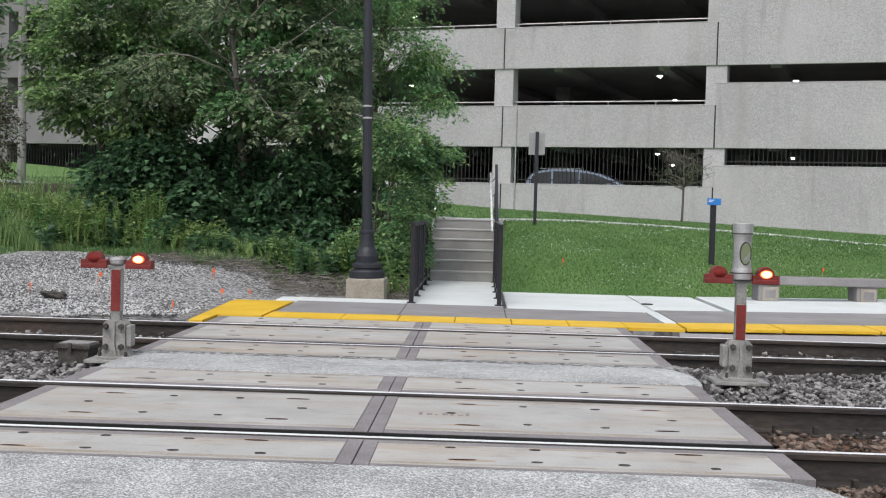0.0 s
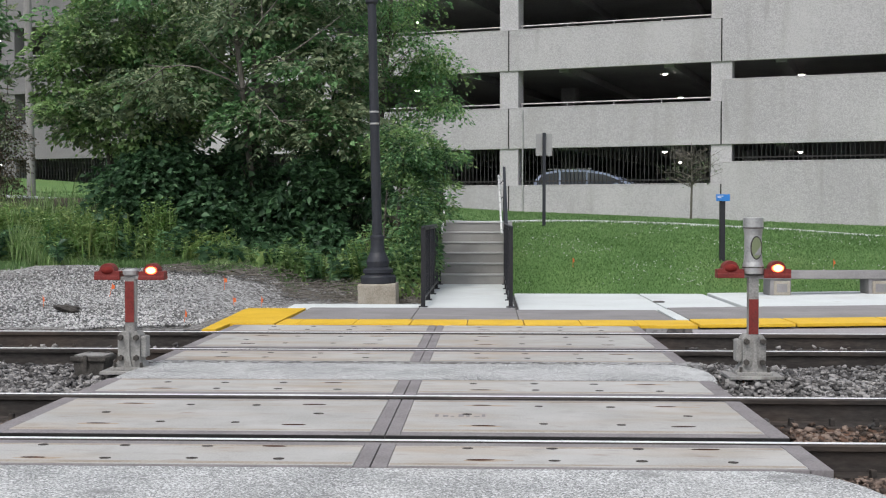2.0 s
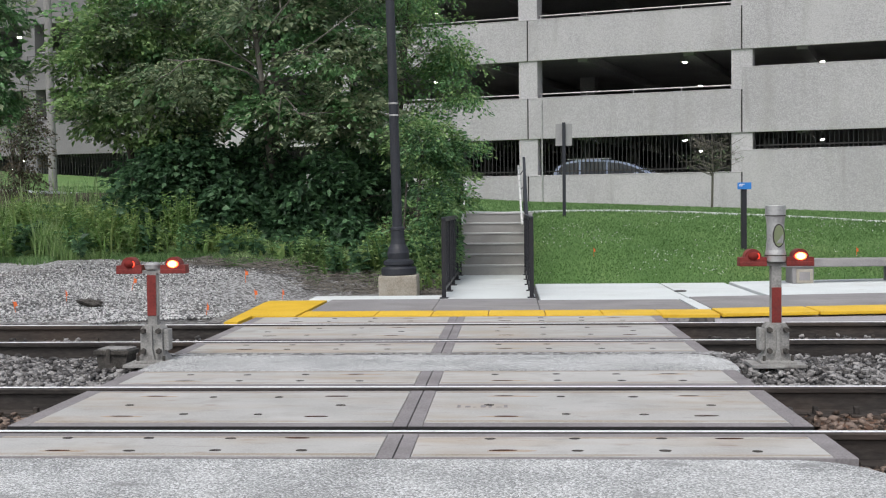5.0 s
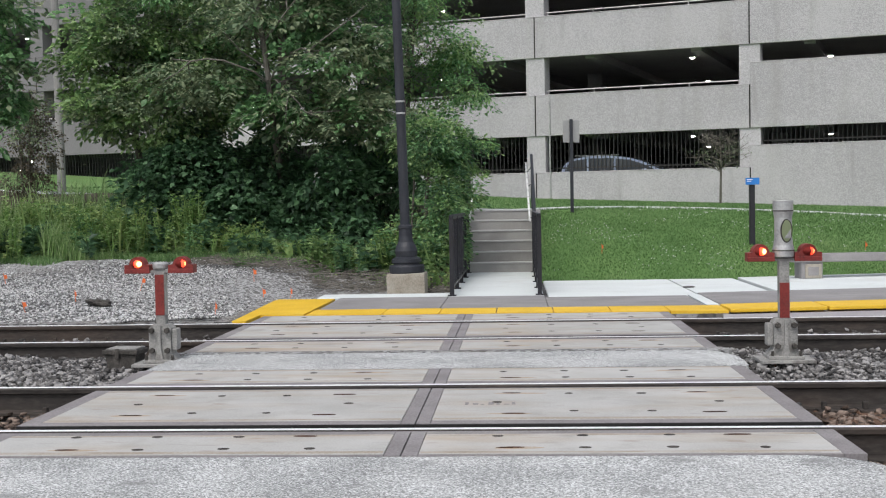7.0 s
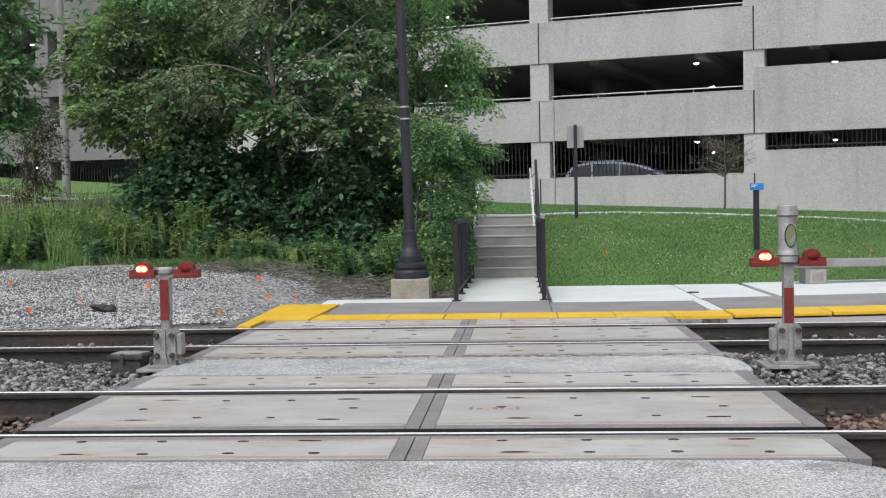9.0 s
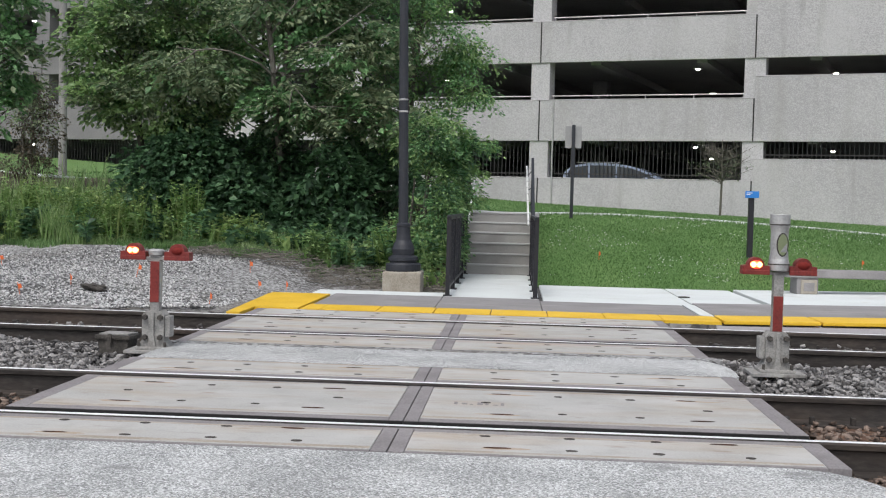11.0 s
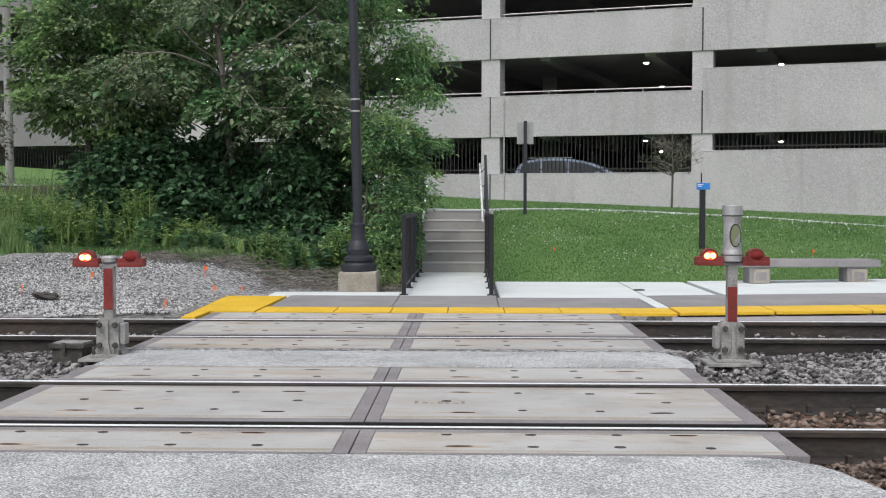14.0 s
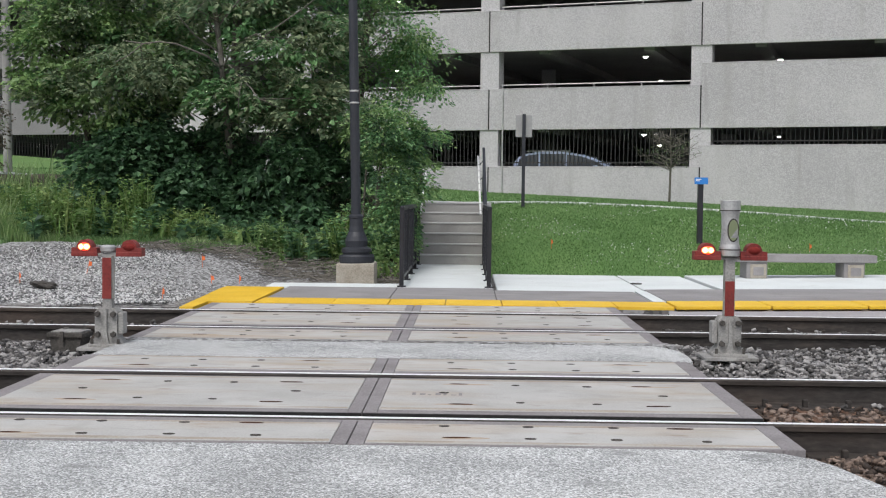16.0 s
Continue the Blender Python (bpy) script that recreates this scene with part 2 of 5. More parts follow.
M_white = material("white_paint", [grey(0.7), grey(0.8)], 0.5, 5, 60, 0.1)
M_smear = material("rust_smear", [(0.34, 0.25, 0.17), (0.38, 0.31, 0.24), (0.42, 0.38, 0.33)], 0.8, 9, 60, 0.1)
M_pit = material("pit_dark", [(0.03, 0.028, 0.026), (0.06, 0.055, 0.05), (0.12, 0.11, 0.1)], 0.95, 20, 60, 0, spec=0.1)
M_hole = material("slot_dark", [(0.022, 0.012, 0.009), (0.05, 0.025, 0.016), (0.12, 0.055, 0.03)], 0.95, 6, 40, 0, spec=0.05)
M_car = material("car_paint_silver_blue", [(0.42, 0.5, 0.7), (0.48, 0.56, 0.75)], 0.22, 1, 20, 0, metal=0.35, spec=0.8)
M_carglass = material("tinted_car_glass", [(0.03, 0.04, 0.05), (0.05, 0.06, 0.075)], 0.08, 1, 20, 0, spec=0.9)
M_orange = material("orange_flag", [(0.75, 0.13, 0.03), (0.85, 0.2, 0.06)], 0.6, 5, 60, 0)
M_lamp = glow("garage_light_glow", (1.0, 0.95, 0.86), 60.0)
M_redglow = glow("red_signal_glow", (1.0, 0.5, 0.22), 4.5)
# Ring and rim emission paint the lamp's halo onto the lens.
M_redring = glow("orange_halo_ring", (1.0, 0.2, 0.06), 3.5)
M_redrim = glow("red_halo_rim", (1.0, 0.05, 0.02), 2.4)
M_redlens = material("dark_red_lens", [(0.13, 0.014, 0.011), (0.2, 0.022, 0.018)], 0.75, 5, 60, 0, spec=0.2)
M_tread = material("stair_nosing", [grey(0.42), grey(0.52)], 0.8, 3, 60, 0.1)
M_footing = material("stained_footing", [(0.22, 0.19, 0.15), (0.33, 0.3, 0.25), (0.4, 0.37, 0.32)], 0.9, 5, 60, 0.3)


# ---- mesh helpers ----
def box(bm, x0, x1, y0, y1, z0, z1, bevel=0.0, m=None):
    mt = Matrix.Translation(((x0 + x1) / 2, (y0 + y1) / 2, (z0 + z1) / 2)) @ Matrix.Diagonal((x1 - x0, y1 - y0, z1 - z0, 1))
    r = bmesh.ops.create_cube(bm, size=1, matrix=(m @ mt) if m else mt)
    if bevel:
        edges = {e for v in r["verts"] for e in v.link_edges}
        bmesh.ops.bevel(bm, geom=list(edges), offset=bevel, segments=2, affect="EDGES", profile=0.6)
    return bm


def rod(bm, a, b, r0, r1=None, seg=10, caps=True):
    a, b = Vector(a), Vector(b)
    r1 = r0 if r1 is None else r1
    d = b - a
    m = Matrix.Translation((a + b) / 2) @ d.to_track_quat("Z", "Y").to_matrix().to_4x4()
    bmesh.ops.create_cone(bm, cap_ends=caps, segments=seg, radius1=r0, radius2=r1, depth=d.length, matrix=m)
    return bm


def lathe(bm, profile, seg=24, m=Matrix()):
    """profile: (radius, z) from bottom to top."""
    rings = []
    for r, z in profile:
        rings.append([bm.verts.new(m @ Vector((r * math.cos(2 * math.pi * i / seg), r * math.sin(2 * math.pi * i / seg), z))) for i in range(seg)])
    for a, b in zip(rings, rings[1:]):
        for i in range(seg):
            bm.faces.new((a[i], a[(i + 1) % seg], b[(i + 1) % seg], b[i]))
    bm.faces.new(rings[0][::-1])
    bm.faces.new(rings[-1])
    return bm


def prism(bm, outline, axis, lo, hi):
    """Pushes a closed 2D outline along an axis."""
    def at(p, d):
        return {"x": (d, p[0], p[1]), "y": (p[0], d, p[1]), "z": (p[0], p[1], d)}[axis]
    a = [bm.verts.new(at(p, lo)) for p in outline]
    b = [bm.verts.new(at(p, hi)) for p in outline]
    k = len(outline)
    bm.faces.new(a)
    bm.faces.new(b[::-1])
    for i in range(k):
        bm.faces.new((a[i], b[i], b[(i + 1) % k], a[(i + 1) % k]))
    bmesh.ops.recalc_face_normals(bm, faces=bm.faces[:])
    return bm


def part(name, bm, mat, parent=None, label="", smooth=False):
    me = bpy.data.meshes.new(name)
    bm.to_mesh(me)
    bm.free()
    me.materials.append(mat)
    if smooth:
        for p in me.polygons:
            p.use_smooth = True
    ob = new(name, me)
    if parent:
        ob.parent = parent
    if label:
        ob["label"] = label
    return ob


def group(name, m=Matrix(), label="", category="", g="", kind=""):
    ob = new(name)
    ob.matrix_basis = m
    return tagged(ob, label, category, g, kind)


def raw(name, verts, faces, mat, parent=None, smooth=False):
    me = bpy.data.meshes.new(name)
    verts = np.asarray(verts, dtype=np.float32).reshape(-1, 3)
    faces = np.asarray(faces, dtype=np.int32)
    k = faces.shape[1]
    me.vertices.add(len(verts))
    me.vertices.foreach_set("co", verts.ravel())
    me.loops.add(faces.size)
    me.loops.foreach_set("vertex_index", faces.ravel())
    me.polygons.add(len(faces))
    me.polygons.foreach_set("loop_start", np.arange(0, faces.size, k, dtype=np.int32))
    me.polygons.foreach_set("loop_total", np.full(len(faces), k, dtype=np.int32))
    me.update(calc_edges=True)
    me.validate()
    me.materials.append(mat)
    if smooth:
        me.polygons.foreach_set("use_smooth", np.ones(len(faces), dtype=bool))
    ob = new(name, me)
    if parent:
        ob.parent = parent
    return ob


rng = np.random.default_rng(7)

# ---- plan ----
RAILS = (0.0, 1.505, 4.12, 5.625)
PX, PXR = 2.17, 2.125
STAIR_X0, STAIR_X1, STAIR_Y = -0.3, 0.82, 14.0
BASE = Vector((1.341, 41.255, 0))
TURN = -19.06
GARAGE = Matrix.Translation(BASE) @ pose(0, 0, 0, 0, 0, TURN)
BAY = 8.336


def smooth(a, b, v):
    t = np.clip((v - a) / (b - a), 0, 1)
    return t * t * (3 - 2 * t)


def path_z(x):
    return np.where(x > 0.3, np.interp(x, (0.3, 1.5, 2.6, 4.0, 6.0, 7.5, 12.0, 30.0), (1.04, 1.07, 1.065, 1.02, 0.915, 0.81, 0.55, 0.3)), 1.04 + 0.055 * (0.3 - x))


def wall_y(x):
    return BASE.y + (x - BASE.x) * math.tan(radians(TURN))


def wall_z(x):
    return np.where(x > 1.4, 1.36 - 0.042 * np.minimum(x - 1.4, 20), 1.36 + 0.07 * np.minimum(1.4 - x, 30))


def path_y(x):
    return 16.6 + np.where(x < 0, -0.3 * np.maximum(x, -12), 0.0)


def height(x, y):
    x, y = np.asarray(x, float), np.asarray(y, float)
    track = np.full(x.shape, -0.24)
    py, pz = path_y(x), path_z(x)
    edge = 6.5 + 3.9 * smooth(-3.4, -2.0, x)
    left = -0.06 + 0.5 * smooth(edge, 13.0, y) + (pz - 0.44) * smooth(12.0, py - 0.6, y)
    right = -0.03 + (pz + 0.025) * np.clip((y - 11.6) / (py - 0.6 - 11.6), 0, 1) ** 0.9
    near = np.where(x < -0.3, left, right)
    far = pz + (wall_z(x) - pz) * np.clip((y - py - 0.6) / np.maximum(wall_y(x) - py - 0.6, 1), 0, 1)
    z = np.where(y > py - 0.6, far - 0.02, near)
    z = np.where((x > STAIR_X0 - 0.02) & (x < STAIR_X1 + 0.05) & (y > 6.0) & (y < 15.6), -0.06, z)
    return np.where(y < 6.45, track, z)


# ---- ground ----
def build_ground():
    xs = np.unique(np.concatenate([np.linspace(-400, -40, 10), np.linspace(-40, -12, 15), np.arange(-12, 14, 0.3), [-0.34, -0.31, 0.86, 0.89], np.linspace(14, 40, 14), np.linspace(40, 400, 10)]))
    ys = np.unique(np.concatenate([np.linspace(-300, -10, 10), np.arange(-10, 6.4, 1.0), [6.44, 6.46, 15.59, 15.61], np.arange(6.6, 18, 0.25), np.arange(18, 50, 1.0), np.linspace(50, 600, 10)]))
    X, Y = np.meshgrid(xs, ys)
    Z = height(X, Y)
    Z += np.where((Y > 6.6) & (X < -0.6) & (X > -30) & (Y < 30), 0.05 * np.sin(X * 1.7 + Y) * np.sin(Y * 1.3), 0)
    idx = np.arange(X.size).reshape(X.shape)
    f = np.stack([idx[:-1, :-1], idx[:-1, 1:], idx[1:, 1:], idx[1:, :-1]], -1).reshape(-1, 4)
    ob = raw("ground", np.stack([X, Y, Z], -1), f, M_bed)
    for m in (M_gravelbed, M_soil, M_lawn):
        ob.data.materials.append(m)
    cx, cy = X.ravel()[f].mean(1), Y.ravel()[f].mean(1)
    mi = np.zeros(len(f), dtype=np.int32)
    leftside = cx < -0.3
    mi[(cy > 6.45) & leftside] = 1
    mi[(cy > 11.2 + 0.12 * (-cx)) & leftside] = 2
    mi[(cy > 10.3) & leftside & (cx > -1.6)] = 2
    mi[(cy > 11.5) & ~leftside] = 3
    mi[(cy > path_y(cx) - 0.4)] = 3
    ob.data.polygons.foreach_set("material_index", mi)
    tagged(ob, "ground of track ballast, pale gravel, soil and mown lawn", "ground", kind="structure")


build_ground()


def strip(name, x0, x1, y0, y1, z1, mat, label, thick=0.12, bevel=0.012, cat="pavement"):
    ob = part(name, box(bmesh.new(), x0, x1, y0, y1, z1 - thick, z1, bevel), mat)
    return tagged(ob, label, cat, kind="structure")


def rail_profile():
    return [(-0.07, -0.175), (0.07, -0.175), (0.07, -0.163), (0.012, -0.145), (0.009, -0.045), (0.034, -0.035), (0.036, -0.01), (0.028, 0.0), (-0.028, 0.0), (-0.036, -0.01), (-0.034, -0.035), (-0.009, -0.045), (-0.012, -0.145), (-0.07, -0.163)]


def build_rails():
    for y in RAILS:
        r = group("rail", pose(0, y, 0), "steel rail with a polished head and rusty web", "rail", "rails of the two tracks")
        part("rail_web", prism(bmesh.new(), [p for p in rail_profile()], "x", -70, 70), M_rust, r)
        part("rail_head", prism(bmesh.new(), [(0.034 * math.sin(a), 0.034 * 0.55 * (math.cos(a) - 1) + 0.004) for a in np.linspace(-1.25, 1.25, 11)], "x", -70, 70), M_steel, r, "polished steel running surface")
    tie = group("railroad_tie", pose(2.75, 0.75, 0), "weathered brown wooden railroad tie in ballast", "railroad tie", "ties under the tracks")
    part("beam", box(bmesh.new(), -0.11, 0.11, -1.25, 1.25, -0.36, -0.172, 0.012), M_tie, tie)
    for y in (-0.7525, 0.7525):
        part("tie_plate", box(bmesh.new(), -0.09, 0.09, y - 0.16, y + 0.16, -0.172, -0.158, 0.003), M_rust, tie, "rusty steel tie plate")
        for dx, dy in ((-0.05, -0.1), (0.05, 0.1)):
            part("spike", box(bmesh.new(), dx - 0.015, dx + 0.015, y + dy - 0.02, y + dy + 0.02, -0.158, -0.112, 0.004), M_rust, tie)
    for yc in (0.7525, 4.8725):
        for side in (-1, 1):
            for i in range(9):
                x = side * (2.5 + 0.52 * i)
                if (x, yc) != (2.75, 0.7525):
                    copy_thing(tie, pose(x + random.uniform(-.04, .04), yc, random.uniform(-.012, 0), 0, 0, random.uniform(-1, 1)))


build_rails()


# ---- crossing panels ----
def build_panels():
    crossing = group("track_crossing", Matrix(), "worn pale concrete crossing panels with dark rubber edges between rails", "track crossing")

    def panel(x0, x1, y0, y1, borders):
        p = new("panel")
        p.matrix_basis, p.parent = pose((x0 + x1) / 2, (y0 + y1) / 2, 0), crossing
        hx, hy = (x1 - x0) / 2, (y1 - y0) / 2
        inner = 0.078
        e0 = 0.105 if x0 < -1 else inner
        e1 = 0.105 if x1 > 1 else inner
        b0, b1 = borders
        part("slab", box(bmesh.new(), -hx + e0 + 0.002, hx - e1 - 0.002, -hy + b0 + 0.002, hy - b1 - 0.002, -0.16, 0.0, 0.006), M_panel, p)
        for a, b in ((-hx + 0.002, -hx + e0), (hx - e1, hx - 0.002)):
            part("end_plate", box(bmesh.new(), a, b, -hy, hy, -0.16, -0.002, 0.004), M_rubber, p, "brown rubber end strip")
        for a, b in ((-hy, -hy + b0), (hy - b1, hy)):
            part("edge_strip", box(bmesh.new(), -hx + e0 + 0.002, hx - e1 - 0.002, a, b, -0.16, -0.003, 0.003), M_rubber, p, "brown rubber edge strip")
        if y1 - y0 > 1.0:
            # Added strip over the panel side; gap darkness is put into its colour.
            part("flange_face", box(bmesh.new(), -hx + 0.002, hx - 0.002, -hy - 0.012, -hy - 0.001, -0.16, -0.006), M_flange, p, "near-black face painting the flangeway gap dark")
        for k in range(2):
            w = random.uniform(0.03, 0.05)
            v0 = -hy + b0 + 0.008 if k == 0 else hy - b1 - 0.008 - w
            part("worn_edge", box(bmesh.new(), -hx + e0 + 0.01, hx - e1 - 0.01, v0, v0 + w, -0.01, 0.0014), M_edge, p, "rust-stained panel edge")
        # lifting recesses: wide ones (1) and round ones (0), alike on every panel
        if y1 - y0 > 1.0:
            holes = ((-0.56, 0.37, 1), (-0.2, 0.34, 0), (0.22, 0.34, 0), (0.57, 0.37, 1), (-0.55, -0.33, 1), (-0.21, -0.27, 0), (0.21, -0.27, 0), (0.56, -0.33, 1), (-0.63, 0.04, 0), (0.63, 0.03, 0))
        else:
            holes = ((-0.61, 0.155, 0), (-0.2, 0.155, 0), (0.22, 0.155, 0), (0.57, 0.155, 1), (-0.56, -0.145, 1), (-0.2, -0.145, 0), (0.22, -0.145, 0), (0.63, -0.15, 0))
        for u, v, wide in holes:
            at = pose(u + random.uniform(-.012, .012), v + random.uniform(-.01, .01), 0, 0, 0, random.uniform(-3, 3))
            rx, ry = (random.uniform(0.06, 0.072), random.uniform(0.014, 0.018)) if wide else (random.uniform(0.024, 0.03), random.uniform(0.017, 0.023))
            # No hole is cut: a thin disc paints the recess dark, wide ones rusty.
            part("lifting_slot", lathe(bmesh.new(), [(1, 0.0), (1, 0.0022)], 14, at @ Matrix.Diagonal((rx, ry, 1, 1))), M_hole if wide else M_pit, p, "flat rusty disc, recess shade painted dark" if wide else "flat round disc, recess shade painted dark")
            if wide and random.random() < 0.6:
                part("rust_smear", lathe(bmesh.new(), [(1, 0.0), (0.9, 0.0012)], 18, at @ pose(random.uniform(-0.03, 0.06), -0.006, 0) @ Matrix.Diagonal((random.uniform(0.11, 0.17), random.uniform(0.02, 0.028), 1, 1))), M_smear, p, "thin rust stain round the recess")
        return p
    for i in range(7):
        part("stencil_mark", box(bmesh.new(), 0.24 + 0.045 * i, 0.26 + 0.045 * i + 0.012 * (i % 2), 0.72, 0.8 - 0.03 * (i % 3), 0.0002, 0.0012), M_rubber, crossing, "faint unreadable stencilled mark")
    for a, b in ((-PX, -0.001), (0.001, PXR)):
        for y0, y1, borders in ((-0.64, -0.06, (0.03, 0.085)), (0.16, 1.365, (0.09, 0.05)), (1.56, 2.27, (0.1, 0.035)), (3.31, 4.06, (0.035, 0.09)), (4.28, 5.485, (0.09, 0.05)), (5.68, 6.42, (0.1, 0.03))):
            panel(a, b, y0, y1, borders)
    for k, y in enumerate(RAILS):
        inner = 1 if k % 2 == 0 else -1
        strip("flangeway_filler", -PX, PXR, y + inner * 0.098 - 0.062, y + inner * 0.098 + 0.062, -0.06, M_flange, "dark rubber flangeway filler along the rail", 0.1, 0, "flangeway")
        strip("flangeway_filler", -PX, PXR, y - inner * 0.055 - 0.018, y - inner * 0.055 + 0.018, -0.006, M_rubber, "dark rubber filler along the rail", 0.1, 0, "flangeway")


build_panels()


def outline_slab(name, pts, z0, z1, mat, label, cat="pavement"):
    ob = part(name, prism(bmesh.new(), pts, "z", z0, z1), mat)
    return tagged(ob, label, cat, kind="structure")


outline_slab("road_near", [(-60, -40), (60, -40), (60, -8), (6, -6), (2.9, -3), (2.32, -1.6), (2.2, -1.12), (2.16, -0.95), (2.1, -0.82), (2.0, -0.72), (1.85, -0.66), (-2.1, -0.66), (-2.5, -1.0), (-3.2, -3), (-6, -6), (-60, -8)], -0.2, -0.004, M_asphalt, "pale exposed-aggregate asphalt at the crossing", "road")
outline_slab("road_between_tracks", [(-2.14, 2.3), (2.16, 2.3), (2.18, 2.55), (2.17, 2.85), (2.08, 3.1), (1.98, 3.2), (-2.06, 3.2), (-2.12, 2.9), (-2.14, 2.6)], -0.2, -0.004, M_asphalt, "pale exposed-aggregate asphalt between the tracks", "road")
strip("asphalt_joint", -2.2, 2.2, 3.18, 3.3, 0.0, M_gravelbed, "rough grey aggregate joint", 0.1, 0.004)

# ---- platform ----
strip("pavement_grey", -1.7, -0.325, 7.1, 8.8, 0.0, M_paver, "mauve-grey pavement slab beside the crossing")
strip("pavement_grey", -0.32, 0.885, 7.1, 8.8, 0.001, M_paver, "mauve-grey pavement slab before the stairs")
strip("pavement_grey", 0.89, 2.615, 7.1, 8.55, 0.0, M_paver, "mauve-grey pavement slab at the platform")

def rise(ob):
    """The platform climbs gently away from the crossing."""
    for v in ob.data.vertices:
        v.co.z += 0.015 * max(0.0, min(v.co.x, 12.0) - 2.7)


rise(strip("pavement_grey", 2.78, 12, 7.1, 8.8, 0.01, M_paver, "mauve-grey platform pavement"))
rise(strip("pavement_grey", 12.01, 40, 7.1, 8.8, 0.01, M_paver, "mauve-grey platform pavement"))
outline_slab("pavement_strip", [(2.63, 7.1), (2.77, 7.1), (2.77, 8.55), (2.63, 8.55)], -0.1, 0.008, M_conc, "pale concrete strip between the pavement slabs")
strip("pavement_white", 0.93, 2.76, 8.57, 11.6, 0.0, M_conc, "pale concrete pavement slab")
strip("pavement_white", 2.785, 3.72, 8.82, 11.6, 0.001, M_conc, "pale concrete pavement slab")
rise(strip("pavement_white", 3.79, 12, 8.82, 11.6, -0.002, M_conc, "pale concrete platform slab"))
rise(strip("pavement_white", 12.01, 40, 8.82, 11.6, -0.002, M_conc, "pale concrete platform slab"))
strip("pavement_white", -0.32, 0.88, 8.82, 14.1, 0.0, M_conc, "pale concrete walk to the stairs")
strip("pavement_white", -2.0, -0.34, 8.82, 9.4, 0.0, M_conc, "pale concrete strip beside the gravel")


def build_yellow():
    strip("tactile_paver", -1.72, -1.51, 6.46, 7.08, 0.004, M_yellow, "yellow tactile edge paver", 0.035, 0.006)
    for i in range(7):
        x0 = -1.505 + 0.61 * i
        strip("tactile_paver", x0, x0 + 0.6, 6.46, 7.08, 0.004 + 0.001 * (i % 2), M_yellow, "yellow tactile edge paver", 0.05, 0.006)
    for i in range(36):
        x0 = 2.772 + 1.015 * i
        rise(strip("tactile_paver", x0, x0 + 0.995, 6.428, 7.08, 0.016, M_yellow, "yellow tactile edge paver along the platform", 0.038, 0.008))


build_yellow()
strip("platform_wall", -1.74, 2.7, 6.475, 7.0, -0.05, M_smooth, "pale concrete platform edge wall", 0.25, 0.0, "platform edge")
rise(strip("platform_wall", 2.701, 12, 6.44, 7.0, -0.041, M_smooth, "pale concrete platform edge wall", 0.4, 0.0, "platform edge"))
rise(strip("platform_wall", 12.001, 40, 6.44, 7.0, -0.041, M_smooth, "pale concrete platform edge wall", 0.4, 0.0, "platform edge"))
outline_slab("yellow_apron", [(-2.35, 5.76), (-2.21, 5.76), (-2.21, 6.44), (-1.74, 6.44), (-1.72, 8.52), (-2.43, 8.52), (-2.45, 8.3), (-2.4, 7.05)], -0.1, 0.012, M_yellow, "yellow painted pavement corner beside the gravel")

